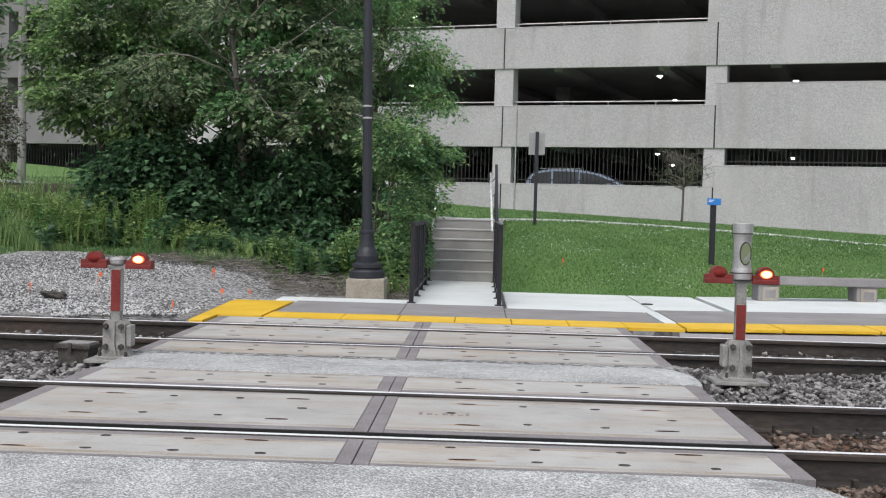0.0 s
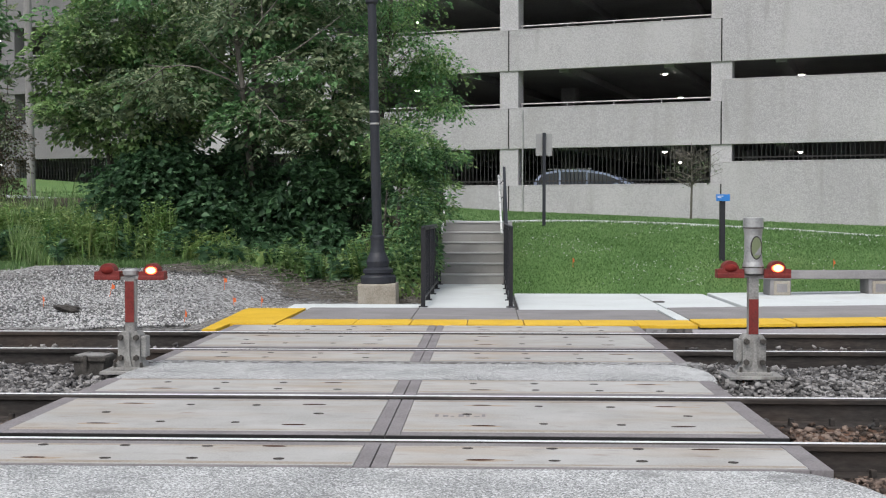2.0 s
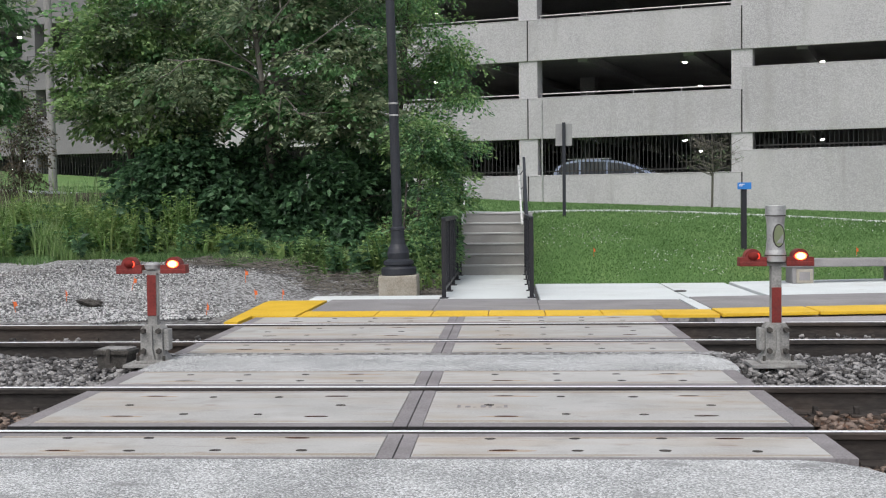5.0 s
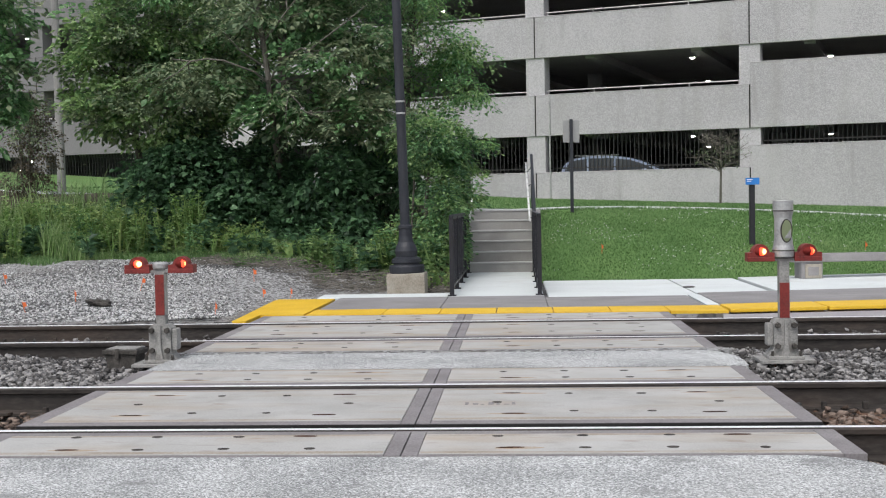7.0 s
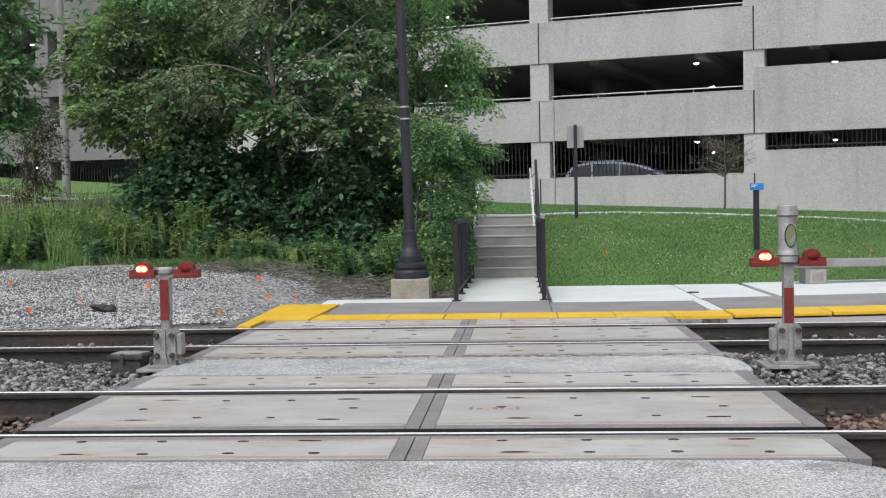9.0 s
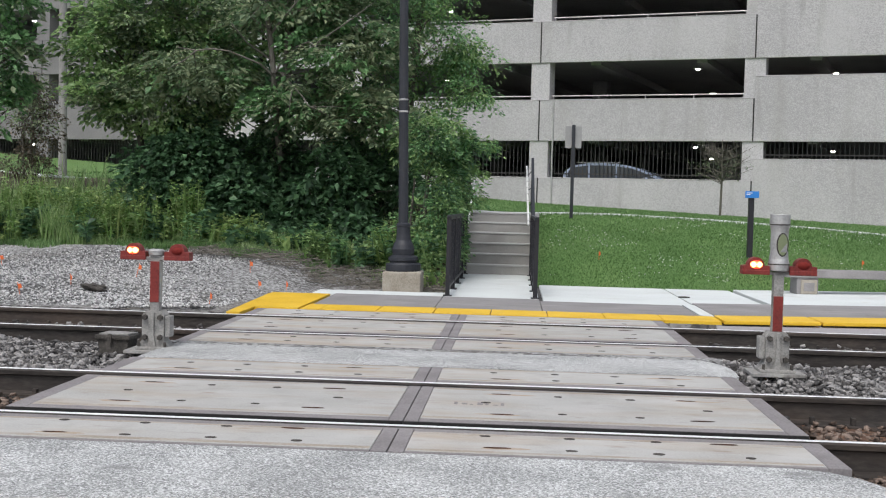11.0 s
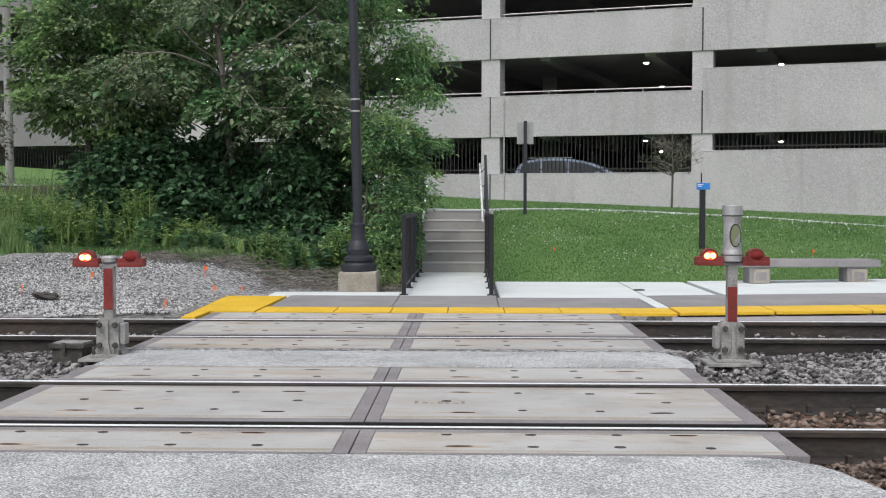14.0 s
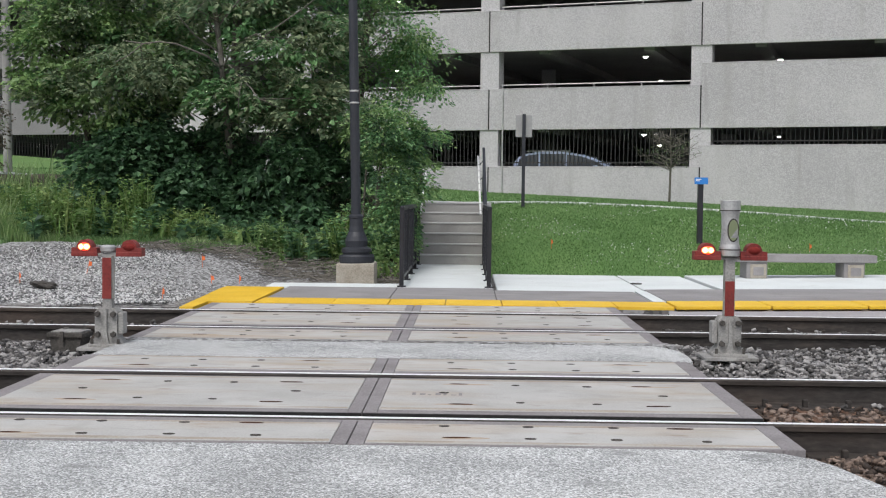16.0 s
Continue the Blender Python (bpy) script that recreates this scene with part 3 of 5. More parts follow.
# ---- parking garage ----
def build_garage():
    g = group("parking_garage", GARAGE, "precast concrete parking garage with open dark levels", "building")
    LV = (3.829, 6.919, 10.01, 13.1)
    TOPS = (2.357, 5.429, 8.524, 11.6)
    first, last = -6, 4
    for i in range(first, last):
        u0, u1 = i * BAY + 0.025, (i + 1) * BAY - 0.025
        high = i >= 1
        # Far-left bays take the wing concrete, coloured dark to stand for shade.
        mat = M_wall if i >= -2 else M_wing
        for k in range(4):
            top = TOPS[k] + (0.805 if high else 0)
            bot = 0.0 if k == 0 else LV[k - 1]
            if i < -1 and k == 0:
                top = 2.65
            part("spandrel_panel", box(bmesh.new(), u0, u1, 0, 0.22, bot, top, 0.015), mat, g)
            if k < 3 or i >= -2:
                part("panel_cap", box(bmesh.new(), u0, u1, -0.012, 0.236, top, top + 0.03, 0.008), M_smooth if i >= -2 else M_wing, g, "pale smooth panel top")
            part("joint_sealant", box(bmesh.new(), i * BAY - 0.0245, i * BAY + 0.0245, 0.02, 0.055, bot, TOPS[k]), M_flange, g, "dark joint between panels")
            zc = LV[k]
            cu = i * BAY
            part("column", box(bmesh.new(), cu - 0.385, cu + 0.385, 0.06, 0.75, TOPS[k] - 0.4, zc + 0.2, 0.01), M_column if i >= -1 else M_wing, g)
            if k and not high:
                rail = part("guard_rail", rod(bmesh.new(), (u0 + 0.4, 0.3, top + 0.19), (u1 - 0.4, 0.3, top + 0.19), 0.028, seg=8), M_galv, g, "thin galvanised guard rail")
                for j in range(5):
                    uu = u0 + 0.45 + (BAY - 0.9) * j / 4
                    part("rail_post", rod(bmesh.new(), (uu, 0.3, top - 0.1), (uu, 0.3, top + 0.19), 0.022, seg=6), M_galv, rail)
        gr = bmesh.new()
        top = TOPS[0] + (0.805 if high else 0)
        for j in range(int(BAY / 0.165)):
            uu = i * BAY + 0.45 + j * 0.165
            if uu < (i + 1) * BAY - 0.45:
                box(gr, uu - 0.014, uu + 0.014, 0.3, 0.328, top - 0.2, 3.95)
        box(gr, u0 + 0.4, u1 - 0.4, 0.29, 0.34, top + 0.16, top + 0.21)
        part("grille", gr, M_bars, g, "dark steel bars before the lowest level")
    L0, L1 = first * BAY, last * BAY
    for z in LV[:3]:
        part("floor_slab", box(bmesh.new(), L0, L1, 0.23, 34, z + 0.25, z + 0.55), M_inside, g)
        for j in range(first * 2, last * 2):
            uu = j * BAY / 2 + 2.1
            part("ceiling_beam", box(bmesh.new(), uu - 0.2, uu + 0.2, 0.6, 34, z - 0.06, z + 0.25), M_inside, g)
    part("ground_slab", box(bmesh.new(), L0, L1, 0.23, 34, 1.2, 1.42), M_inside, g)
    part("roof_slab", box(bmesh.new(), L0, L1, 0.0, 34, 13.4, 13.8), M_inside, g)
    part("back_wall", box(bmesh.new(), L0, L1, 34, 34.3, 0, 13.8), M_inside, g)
    for a in (L0, L1):
        part("end_wall", box(bmesh.new(), a - 0.3, a, 0, 34, 0, 13.8), M_wall, g)
    for i in range(first, last):
        for v in (9.0, 18.0, 26.0):
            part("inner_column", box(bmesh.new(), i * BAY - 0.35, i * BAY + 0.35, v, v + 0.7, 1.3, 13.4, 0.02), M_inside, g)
    for k, z in enumerate(LV[:3]):
        for i in range(first, last):
            near = (5.8, 2.3) if i % 2 == 0 else (2.5, 4.6)
            for du, v in (near, (4.72, 12.0)):
                uu = i * BAY + du
                lamp = part("ceiling_light", box(bmesh.new(), uu - 0.17, uu + 0.17, v - 0.12, v + 0.12, z - 0.1, z - 0.06, 0.01), M_galv, g, "flat white ceiling light fitting")
                part("diffuser", lathe(bmesh.new(), [(0.03, -0.05), (0.08, -0.03), (0.095, 0.0)], 16, pose(uu, v, z - 0.1)), M_lamp, lamp, "glowing round diffuser")
    part("conduit", rod(bmesh.new(), (0.6, -0.035, 1.2), (0.6, -0.035, 5.35), 0.032, seg=8), M_galv, g, "thin grey wall pipe")
    return g


build_garage()


# ---- path and stairs ----
def build_path():
    xs = np.arange(-30, 30.1, 0.5)
    v, f = [], []
    for x in xs:
        y, z = float(path_y(x)), float(path_z(x))
        for dy, dz in ((-0.62, -0.15), (-0.6, 0.012), (0.6, 0.012), (0.62, -0.15)):
            v.append((x, y + dy, z + dz))
    for i in range(len(xs) - 1):
        for j in range(3):
            a = i * 4 + j
            f.append((a, a + 4, a + 5, a + 1))
    ob = raw("footpath", v, f, M_conc)
    tagged(ob, "narrow pale concrete footpath across the lawn", "footpath", kind="structure")


build_path()


def build_stairs():
    s = group("stairs", pose(0, STAIR_Y, 0), "six weathered grey concrete steps up the bank", "stairs")
    n, rise, run = 6, 0.1755, 0.3
    for i in range(n):
        z1 = rise * (i + 1)
        st = part("step", box(bmesh.new(), STAIR_X0, STAIR_X1, run * i, run * (i + 1) if i < n - 1 else 2.1, -0.1, z1 - 0.018, 0.006), M_step, s)
        part("nosing", box(bmesh.new(), STAIR_X0 + 0.01, STAIR_X1 - 0.01, run * i - 0.015, run * i + 0.1, z1 - 0.03, z1 - 0.002, 0.006), M_tread, st, "pale worn step edge")
    for x in (STAIR_X0 - 0.16, STAIR_X1):
        part("cheek_wall", prism(bmesh.new(), [(-0.3, -0.1), (2.1, -0.1), (2.1, 1.05), (1.7, 1.05), (-0.3, 0.06)], "x", x, x + 0.16), M_step, s)


build_stairs()


def build_fence(x, side):
    f = group("stair_railing", pose(x, 8.9, 0), "black metal railing with square posts beside the stairs", "railing", "railings of the stairs")
    H = 1.0
    ys = (0.0, 1.25, 2.5, 3.75, 5.0)
    for y in ys:
        p = part("post", box(bmesh.new(), -0.027, 0.027, y - 0.027, y + 0.027, 0.0, H + (0 if y else 0.02), 0.006), M_black, f)
        part("base_plate", box(bmesh.new(), -0.055, 0.055, y - 0.055, y + 0.055, 0.0, 0.014, 0.004), M_black, p)
    for z in (0.1, H - 0.03):
        part("rail", box(bmesh.new(), -0.02, 0.02, 0, 5.0, z, z + 0.04, 0.005), M_black, f)
    for i in range(42):
        y = 0.12 * (i + 1) - 0.01
        if y < 4.95:
            part("baluster", rod(bmesh.new(), (0, y, 0.13), (0, y, H - 0.02), 0.009, seg=6), M_black, f)
    part("handrail", box(bmesh.new(), -0.024, 0.024, -0.05, 5.05, H, H + 0.03, 0.008), M_bluegrey, f)
    return f


build_fence(-0.28, -1)
build_fence(0.83, 1)


def build_handrail(x, side):
    """A dark flat rail climbs with the steps; a white wrapped pipe hangs on its stair side."""
    h = group("stair_handrail", pose(x, STAIR_Y, 0), "dark steel stair rail with a white wrapped pipe handrail", "handrail", "handrails of the stairs")
    a, b = Vector((0.04 * side, -0.1, 0.8)), Vector((0.02 * side, 2.3, 2.07))
    along = (b - a).normalized()
    tilt = Matrix.Translation((a + b) / 2) @ along.to_track_quat("Y", "Z").to_matrix().to_4x4()
    half = (b - a).length / 2
    part("sloped_rail", box(bmesh.new(), -0.026, 0.026, -half, half, -0.022, 0.022, 0.006, tilt), M_bluegrey, h, "dark flat steel rail")
    part("lower_rail", box(bmesh.new(), -0.018, 0.018, -half, half, -0.68, -0.64, 0.005, tilt), M_bluegrey, h)
    p, q = Vector((-0.05 * side, -0.05, 0.86)), Vector((-0.085 * side, 2.3, 1.92))
    pipe = part("pipe", rod(bmesh.new(), p, q, 0.018, seg=12), M_white, h, "white wrapped pipe handrail", True)
    for i in range(9):
        c, d = p.lerp(q, (i + 0.4) / 9), p.lerp(q, (i + 0.47) / 9)
        part("wrap", rod(bmesh.new(), c, d, 0.0205, seg=12), M_galv, pipe, "grey tape wrap")
    for i in range(4):
        f = (i + 0.3) / 4
        part("bracket", rod(bmesh.new(), p.lerp(q, f) - Vector((0, 0, 0.015)), a.lerp(b, f), 0.009, seg=6), M_bluegrey, h)
    for i in range(3):
        f = (0.04, 0.45, 0.9)[i]
        top = a.lerp(b, f)
        part("upright", box(bmesh.new(), top.x - 0.022, top.x + 0.022, top.y - 0.022, top.y + 0.022, max(0.0, top.z - 0.96), top.z, 0.004), M_bluegrey, h)
    for i in range(16):
        top = a.lerp(b, 0.06 + 0.9 * i / 16)
        part("baluster", rod(bmesh.new(), top, top - Vector((0, 0, 0.66)), 0.008, seg=6), M_bluegrey, h)


build_handrail(0.82, 1)
build_handrail(-0.3, -1)


# ---- street lamp ----
def build_lamp():
    l = group("street_lamp", pose(-0.95, 10.0, 0, 0, -1.25, 0), "dark fluted lamp post on a square concrete footing", "lamp post")
    part("footing", box(bmesh.new(), -0.26, 0.26, -0.26, 0.26, -0.1, 0.24, 0.02), M_footing, l, "weathered concrete block")
    part("base", lathe(bmesh.new(), [(0.235, 0.24), (0.24, 0.26), (0.24, 0.33), (0.225, 0.35), (0.185, 0.355), (0.18, 0.375), (0.205, 0.385), (0.205, 0.43), (0.17, 0.45), (0.145, 0.46), (0.15, 0.5), (0.155, 0.54), (0.135, 0.6), (0.105, 0.66), (0.092, 0.74), (0.09, 0.84), (0.098, 0.85), (0.098, 0.88), (0.072, 0.9)], 28), M_bluegrey, l, smooth=False)
    part("shaft", lathe(bmesh.new(), [(0.068, 0.9), (0.064, 2.6), (0.055, 5.2)], 16), M_bluegrey, l)
    for z in (2.41, 2.57):
        part("band", lathe(bmesh.new(), [(0.067, z - 0.012), (0.069, z), (0.067, z + 0.012)], 20), M_galv, l, "bright steel band")
    part("bracket", box(bmesh.new(), 0.064, 0.076, -0.02, 0.02, 2.38, 2.6, 0.004), M_darkbox, l)
    part("collar", lathe(bmesh.new(), [(0.06, 4.02), (0.085, 4.05), (0.085, 4.14), (0.07, 4.18), (0.058, 4.2)], 20), M_bluegrey, l)


build_lamp()


# ---- signals ----
def dome_outline(w, h, base):
    pts = [(-w, 0), (w, 0), (w, base)]
    pts += [(0.62 * w * math.cos(a), base + (h - base) * math.sin(a)) for a in np.linspace(0.05, math.pi - 0.05, 13)]
    pts += [(-w, base)]
    return pts


LENSES = {"left": [], "right": []}


def build_signal(x, y, zb, tall):
    s = group("crossing_signal", pose(x, y, zb), "low pedestrian crossing signal with flashing red lights" + (" and silver bell" if tall else " and flat cap"), "crossing signal", "flashing signals at the crossing")
    part("foot_plate", box(bmesh.new(), -0.2, 0.2, -0.16, 0.16, -0.02, 0.004, 0.004), M_cast, s, "grey steel foot plate")
    part("base_flange", box(bmesh.new(), -0.13, 0.13, -0.11, 0.11, 0.004, 0.028, 0.006), M_cast, s)
    part("base_casting", prism(bmesh.new(), [(-0.125, 0.028), (0.125, 0.028), (0.085, 0.075), (0.085, 0.27), (0.06, 0.3), (-0.06, 0.3), (-0.085, 0.27), (-0.085, 0.075)], "y", -0.07, 0.08), M_cast, s, "pitted grey cast-iron base")
    part("base_rib", prism(bmesh.new(), [(-0.03, 0.028), (0.03, 0.028), (0.012, 0.12), (0.012, 0.295), (-0.012, 0.295), (-0.012, 0.12)], "y", -0.09, -0.07), M_cast, s)
    part("side_box", box(bmesh.new(), *((-0.13, -0.085) if tall else (0.085, 0.13)), -0.05, 0.06, 0.1, 0.265, 0.012), M_cast, s)
    for bx in (-0.06, 0.06):
        for bz in (0.1, 0.255):
            part("bolt", rod(bmesh.new(), (bx, -0.105, bz), (bx, -0.07, bz), 0.02, 0.023, 6), M_darkbox, s, "rusty hexagonal bolt")
        part("anchor_bolt", rod(bmesh.new(), (bx * 1.7, -0.09, 0.01), (bx * 1.7, -0.09, 0.065), 0.012, seg=6), M_darkbox, s)
    H = 0.722 if tall else 0.695
    part("post", box(bmesh.new(), -0.037, 0.037, -0.037, 0.037, 0.27, H + 0.02, 0.006), M_cast, s, "grey steel square post")
    r0, r1 = (0.305, 0.565) if tall else (0.37, H - 0.01)
    part("red_band", box(bmesh.new(), -0.036, 0.034, -0.043, -0.037, r0, r1, 0.002), M_redpaint, s, "faded red reflective panel")
    part("side_band", box(bmesh.new(), 0.037, 0.041, -0.026, 0.03, r0, r1, 0.001), M_galv, s, "pale reflective strip")
    part("cross_arm", box(bmesh.new(), -0.252, 0.252, -0.03, 0.03, H, H + 0.025, 0.006), M_cast, s)
    for side, sx in (("left", -1), ("right", 1)):
        cx = sx * 0.172
        hb = bmesh.new()
        prism(hb, [(px_ + cx, pz_ + H + 0.03) for px_, pz_ in dome_outline(0.098, 0.098, 0.035)], "y", -0.05, 0.05)
        house = part("light_housing", hb, M_redpaint, s, "dull red arched light housing")
        part("housing_base", box(bmesh.new(), cx - 0.1, cx + 0.1, -0.055, 0.055, H + 0.0, H + 0.034, 0.006), M_redpaint, s)
        lens = part("lens", bmesh.new(), M_redlens, s, "red signal lens, flashing")
        b = bmesh.new()
        bmesh.ops.create_uvsphere(b, u_segments=56, v_segments=36, radius=0.058, matrix=Matrix.Diagonal((1, 0.85, 0.64, 1)))
        for f in b.faces:
            c = f.calc_center_median()
            if side == "left":
                core = ((abs(c.x) - 0.021) / 0.018) ** 2 + (c.z / 0.018) ** 2
            else:
                core = (c.x / 0.031) ** 2 + (c.z / 0.022) ** 2
            # Index 2 is the lit core; 3 and 1 are its painted halo.
            f.material_index = 0 if c.y > -0.014 else 2 if core < 1 else 3 if core < 1.7 else 1
            f.smooth = True
        b.to_mesh(lens.data)
        b.free()
        lens.data.materials.append(M_redrim)
        lens.data.materials.append(M_redglow)
        lens.data.materials.append(M_redring)
        LENSES[side].append((lens, (cx, -0.02, H + 0.074)))
    if tall:
        bell = part("bell_housing", lathe(bmesh.new(), [(0.074, 0.0), (0.078, 0.005), (0.078, 0.06), (0.07, 0.09), (0.063, 0.16), (0.064, 0.29), (0.071, 0.335), (0.074, 0.34), (0.074, 0.415), (0.07, 0.42)], 32, pose(0, -0.0, H + 0.03)), M_galv, s, "silver cylindrical bell housing", smooth=False)
        # Solid dark disc painted as the edge of the open window.
        part("bell_window", lathe(bmesh.new(), [(1, 0), (1, 0.012)], 24, Matrix.Translation((0.01, -0.057, H + 0.225)) @ pose(0, 0, 0, 90) @ Matrix.Diagonal((0.043, 0.088, 1, 1))), M_darkbox, bell, "dark oval disc painted as an opening")
        # Added leaf-coloured disc imitates greenery showing through the bell; there is no pane.
        part("bell_view_disc", lathe(bmesh.new(), [(1, 0), (1, 0.012)], 24, Matrix.Translation((0.01, -0.061, H + 0.225)) @ pose(0, 0, 0, 90) @ Matrix.Diagonal((0.035, 0.078, 1, 1))), M_leafdull, bell)
        part("deflector", prism(bmesh.new(), [(-0.008, H + 0.17), (0.04, H + 0.17), (0.04, H + 0.24)], "y", -0.075, -0.069), M_galv, bell)
        part("seam", lathe(bmesh.new(), [(0.0755, 0), (0.076, 0.004), (0.0755, 0.008)], 32, pose(0, 0, H + 0.368)), M_darkbox, bell)
        part("seam", lathe(bmesh.new(), [(0.079, 0), (0.0795, 0.004), (0.079, 0.008)], 32, pose(0, 0, H + 0.075)), M_darkbox, bell)
    else:
        part("cap", lathe(bmesh.new(), [(0.045, 0.02), (0.06, 0.03), (0.062, 0.06), (0.045, 0.075)], 20, pose(0, 0, H + 0.01)), M_galv, s, "round galvanised cap")
    return s


build_signal(2.515, 2.81, -0.025, True)
build_signal(-2.21, 2.95, -0.03, False)


# ---- junction box ----
def build_box():
    j = group("junction_box", pose(-2.61, 3.25, 0.035, 0, 0, -6), "low dark cast-iron junction box in the ballast", "junction box")
    part("body", prism(bmesh.new(), [(-0.1, -0.26), (0.1, -0.26), (0.13, -0.03), (-0.13, -0.03)], "y", -0.09, 0.09), M_darkbox, j)
    part("lid", box(bmesh.new(), -0.15, 0.15, -0.11, 0.11, -0.03, 0.008, 0.01), M_darkbox, j, "worn dark lid")
    part("lid_plate", box(bmesh.new(), -0.12, 0.13, -0.09, 0.1, 0.008, 0.02, 0.005), M_cast, j)
    part("hasp", box(bmesh.new(), -0.03, 0.0, -0.125, -0.108, -0.06, 0.02, 0.004), M_darkbox, j)
    for x in (-0.08, 0.08):
        part("hinge", box(bmesh.new(), x - 0.02, x + 0.02, 0.08, 0.12, 0.0, 0.028, 0.004), M_darkbox, j)


build_box()


# ---- bench, signs ----
def build_bench():
    b = group("bench", pose(5.4, 11.1, 0.012, 0, 0, 3), "long weathered concrete slab bench on two piers", "bench")
    part("seat", box(bmesh.new(), -1.02, 1.02, -0.2, 0.2, 0.25, 0.36, 0.015), M_paver, b, "grey stone seat slab")
    for x in (-0.71, 0.7):
        p = part("pier", box(bmesh.new(), x - 0.15, x + 0.15, -0.17, 0.18, 0.0, 0.25, 0.008), M_paver, b)
        part("pier_panel", box(bmesh.new(), x - 0.1, x + 0.13, -0.19, -0.17, 0.02, 0.22, 0.01), M_footing, p, "pale framed face")
        part("pier_inset", box(bmesh.new(), x - 0.06, x + 0.09, -0.195, -0.19, 0.06, 0.18, 0.004), M_paver, p)


build_bench()


def build_sign_post():
    z = float(height(1.56, 15.6))
    s = group("sign_post", pose(1.56, 15.6, z), "grey sign seen from behind on a dark steel post", "sign")
    part("post", box(bmesh.new(), -0.03, 0.03, -0.03, 0.03, -0.2, 1.7, 0.004), M_bluegrey, s)
    part("sign_panel", box(bmesh.new(), -0.15, 0.15, 0.032, 0.04, 1.28, 1.68, 0.003), M_signback, s, "plain aluminium sign back")


build_sign_post()


def build_blue_sign():
    z = float(height(4.36, 13.4))
    s = group("marker_post", pose(4.36, 13.4, z), "dark square post with a small blue plate on the lawn", "marker post")
    part("post", box(bmesh.new(), -0.043, 0.043, -0.043, 0.043, -0.2, 1.0, 0.005), M_black, s)
    p = part("plate", box(bmesh.new(), -0.11, 0.11, -0.07, -0.045, 0.97, 1.08, 0.004), M_blue, s, "small blue sign plate")
    for i, (a, b) in enumerate(((-0.09, 0.0), (-0.09, -0.03))):
        part("lettering_bar", box(bmesh.new(), a, b, -0.073, -0.07, 1.045 - 0.025 * i, 1.056 - 0.025 * i), M_white, p, "unreadable white line")


build_blue_sign()


# ---- trees ----
def unit(v):
    return v / np.maximum(np.linalg.norm(v, axis=-1, keepdims=True), 1e-9)


def leaf_mesh(name, centres, direction, size, width, mat, parent):
    """One folded diamond leaf at each centre."""
    n = len(centres)
    d = unit(direction)
    up = unit(np.array([0, 0, 1.0]) + rng.normal(0, 0.45, (n, 3)))
    side = unit(np.cross(d, up))
    nor = np.cross(side, d)
    s = size[:, None]
    w = s * width
    v = np.empty((n, 4, 3))
    v[:, 0] = centres
    v[:, 1] = centres + d * s * 0.45 + side * w * 0.5 + nor * w * 0.18
    v[:, 2] = centres + d * s - nor * s * 0.12
    v[:, 3] = centres + d * s * 0.45 - side * w * 0.5 + nor * w * 0.18
    i = np.arange(n)[:, None] * 4
    f = np.concatenate([i + [[0, 1, 2]], i + [[0, 2, 3]]])
    return raw(name, v, f, mat, parent)


def fronds(centres, count, length):
    """Compound leaves: leaflets in pairs along a drooping stalk. Gives leaf origins, directions, sizes."""
    n = len(centres)
    az = rng.uniform(0, 2 * math.pi, n)
    el = rng.uniform(-0.5, 0.5, n)
    ax = np.stack([np.cos(az) * np.cos(el), np.sin(az) * np.cos(el), np.sin(el)], -1)
    L = length * rng.uniform(0.7, 1.2, n)
    side = unit(np.cross(ax, np.array([0, 0, 1.0])))
    P, D, S = [], [], []
    for k in range(count):
        t = 0.2 + 0.8 * k / (count - 1)
        p = centres + ax * (L * t)[:, None] - np.array([0, 0, 1.0]) * (L * 0.45 * t * t)[:, None]
        for sg in (-1, 1):
            P.append(p)
            D.append(unit(side * sg + ax * 0.5 - np.array([0, 0, 0.35]) + rng.normal(0, 0.15, (n, 3))))
            S.append(L * 0.2 * (1.15 - 0.5 * t))
    return np.concatenate(P), np.concatenate(D), np.concatenate(S)


def clumps(blobs, per_m2, seed, thin=0.0):
    """Spray centres spread through a union of ellipsoids, denser to the outside, with gaps."""
    r = np.random.default_rng(seed)
    out, nrm = [], []
    for cx, cy, cz, rx, ry, rz in blobs:
        n = int(per_m2 * 4 * math.pi * ((rx * ry + ry * rz + rx * rz) / 3))
        d = unit(r.normal(size=(n, 3)))
        rad = r.uniform(0.35, 1.05, n) ** 0.6
        wob = 1 + 0.2 * np.sin(d[:, 0] * 7 + cx * 3) * np.sin(d[:, 2] * 6 + cz) + 0.15 * np.sin(d[:, 1] * 9 + d[:, 2] * 5)
        out.append(np.array([cx, cy, cz]) + d * np.array([rx, ry, rz]) * (rad * wob)[:, None])
        nrm.append(d)
    c, nrm = np.concatenate(out), np.concatenate(nrm)
    keep = np.array([noise.noise(Vector(p * 1.3)) for p in c]) > thin - 0.3
    return c[keep], nrm[keep]


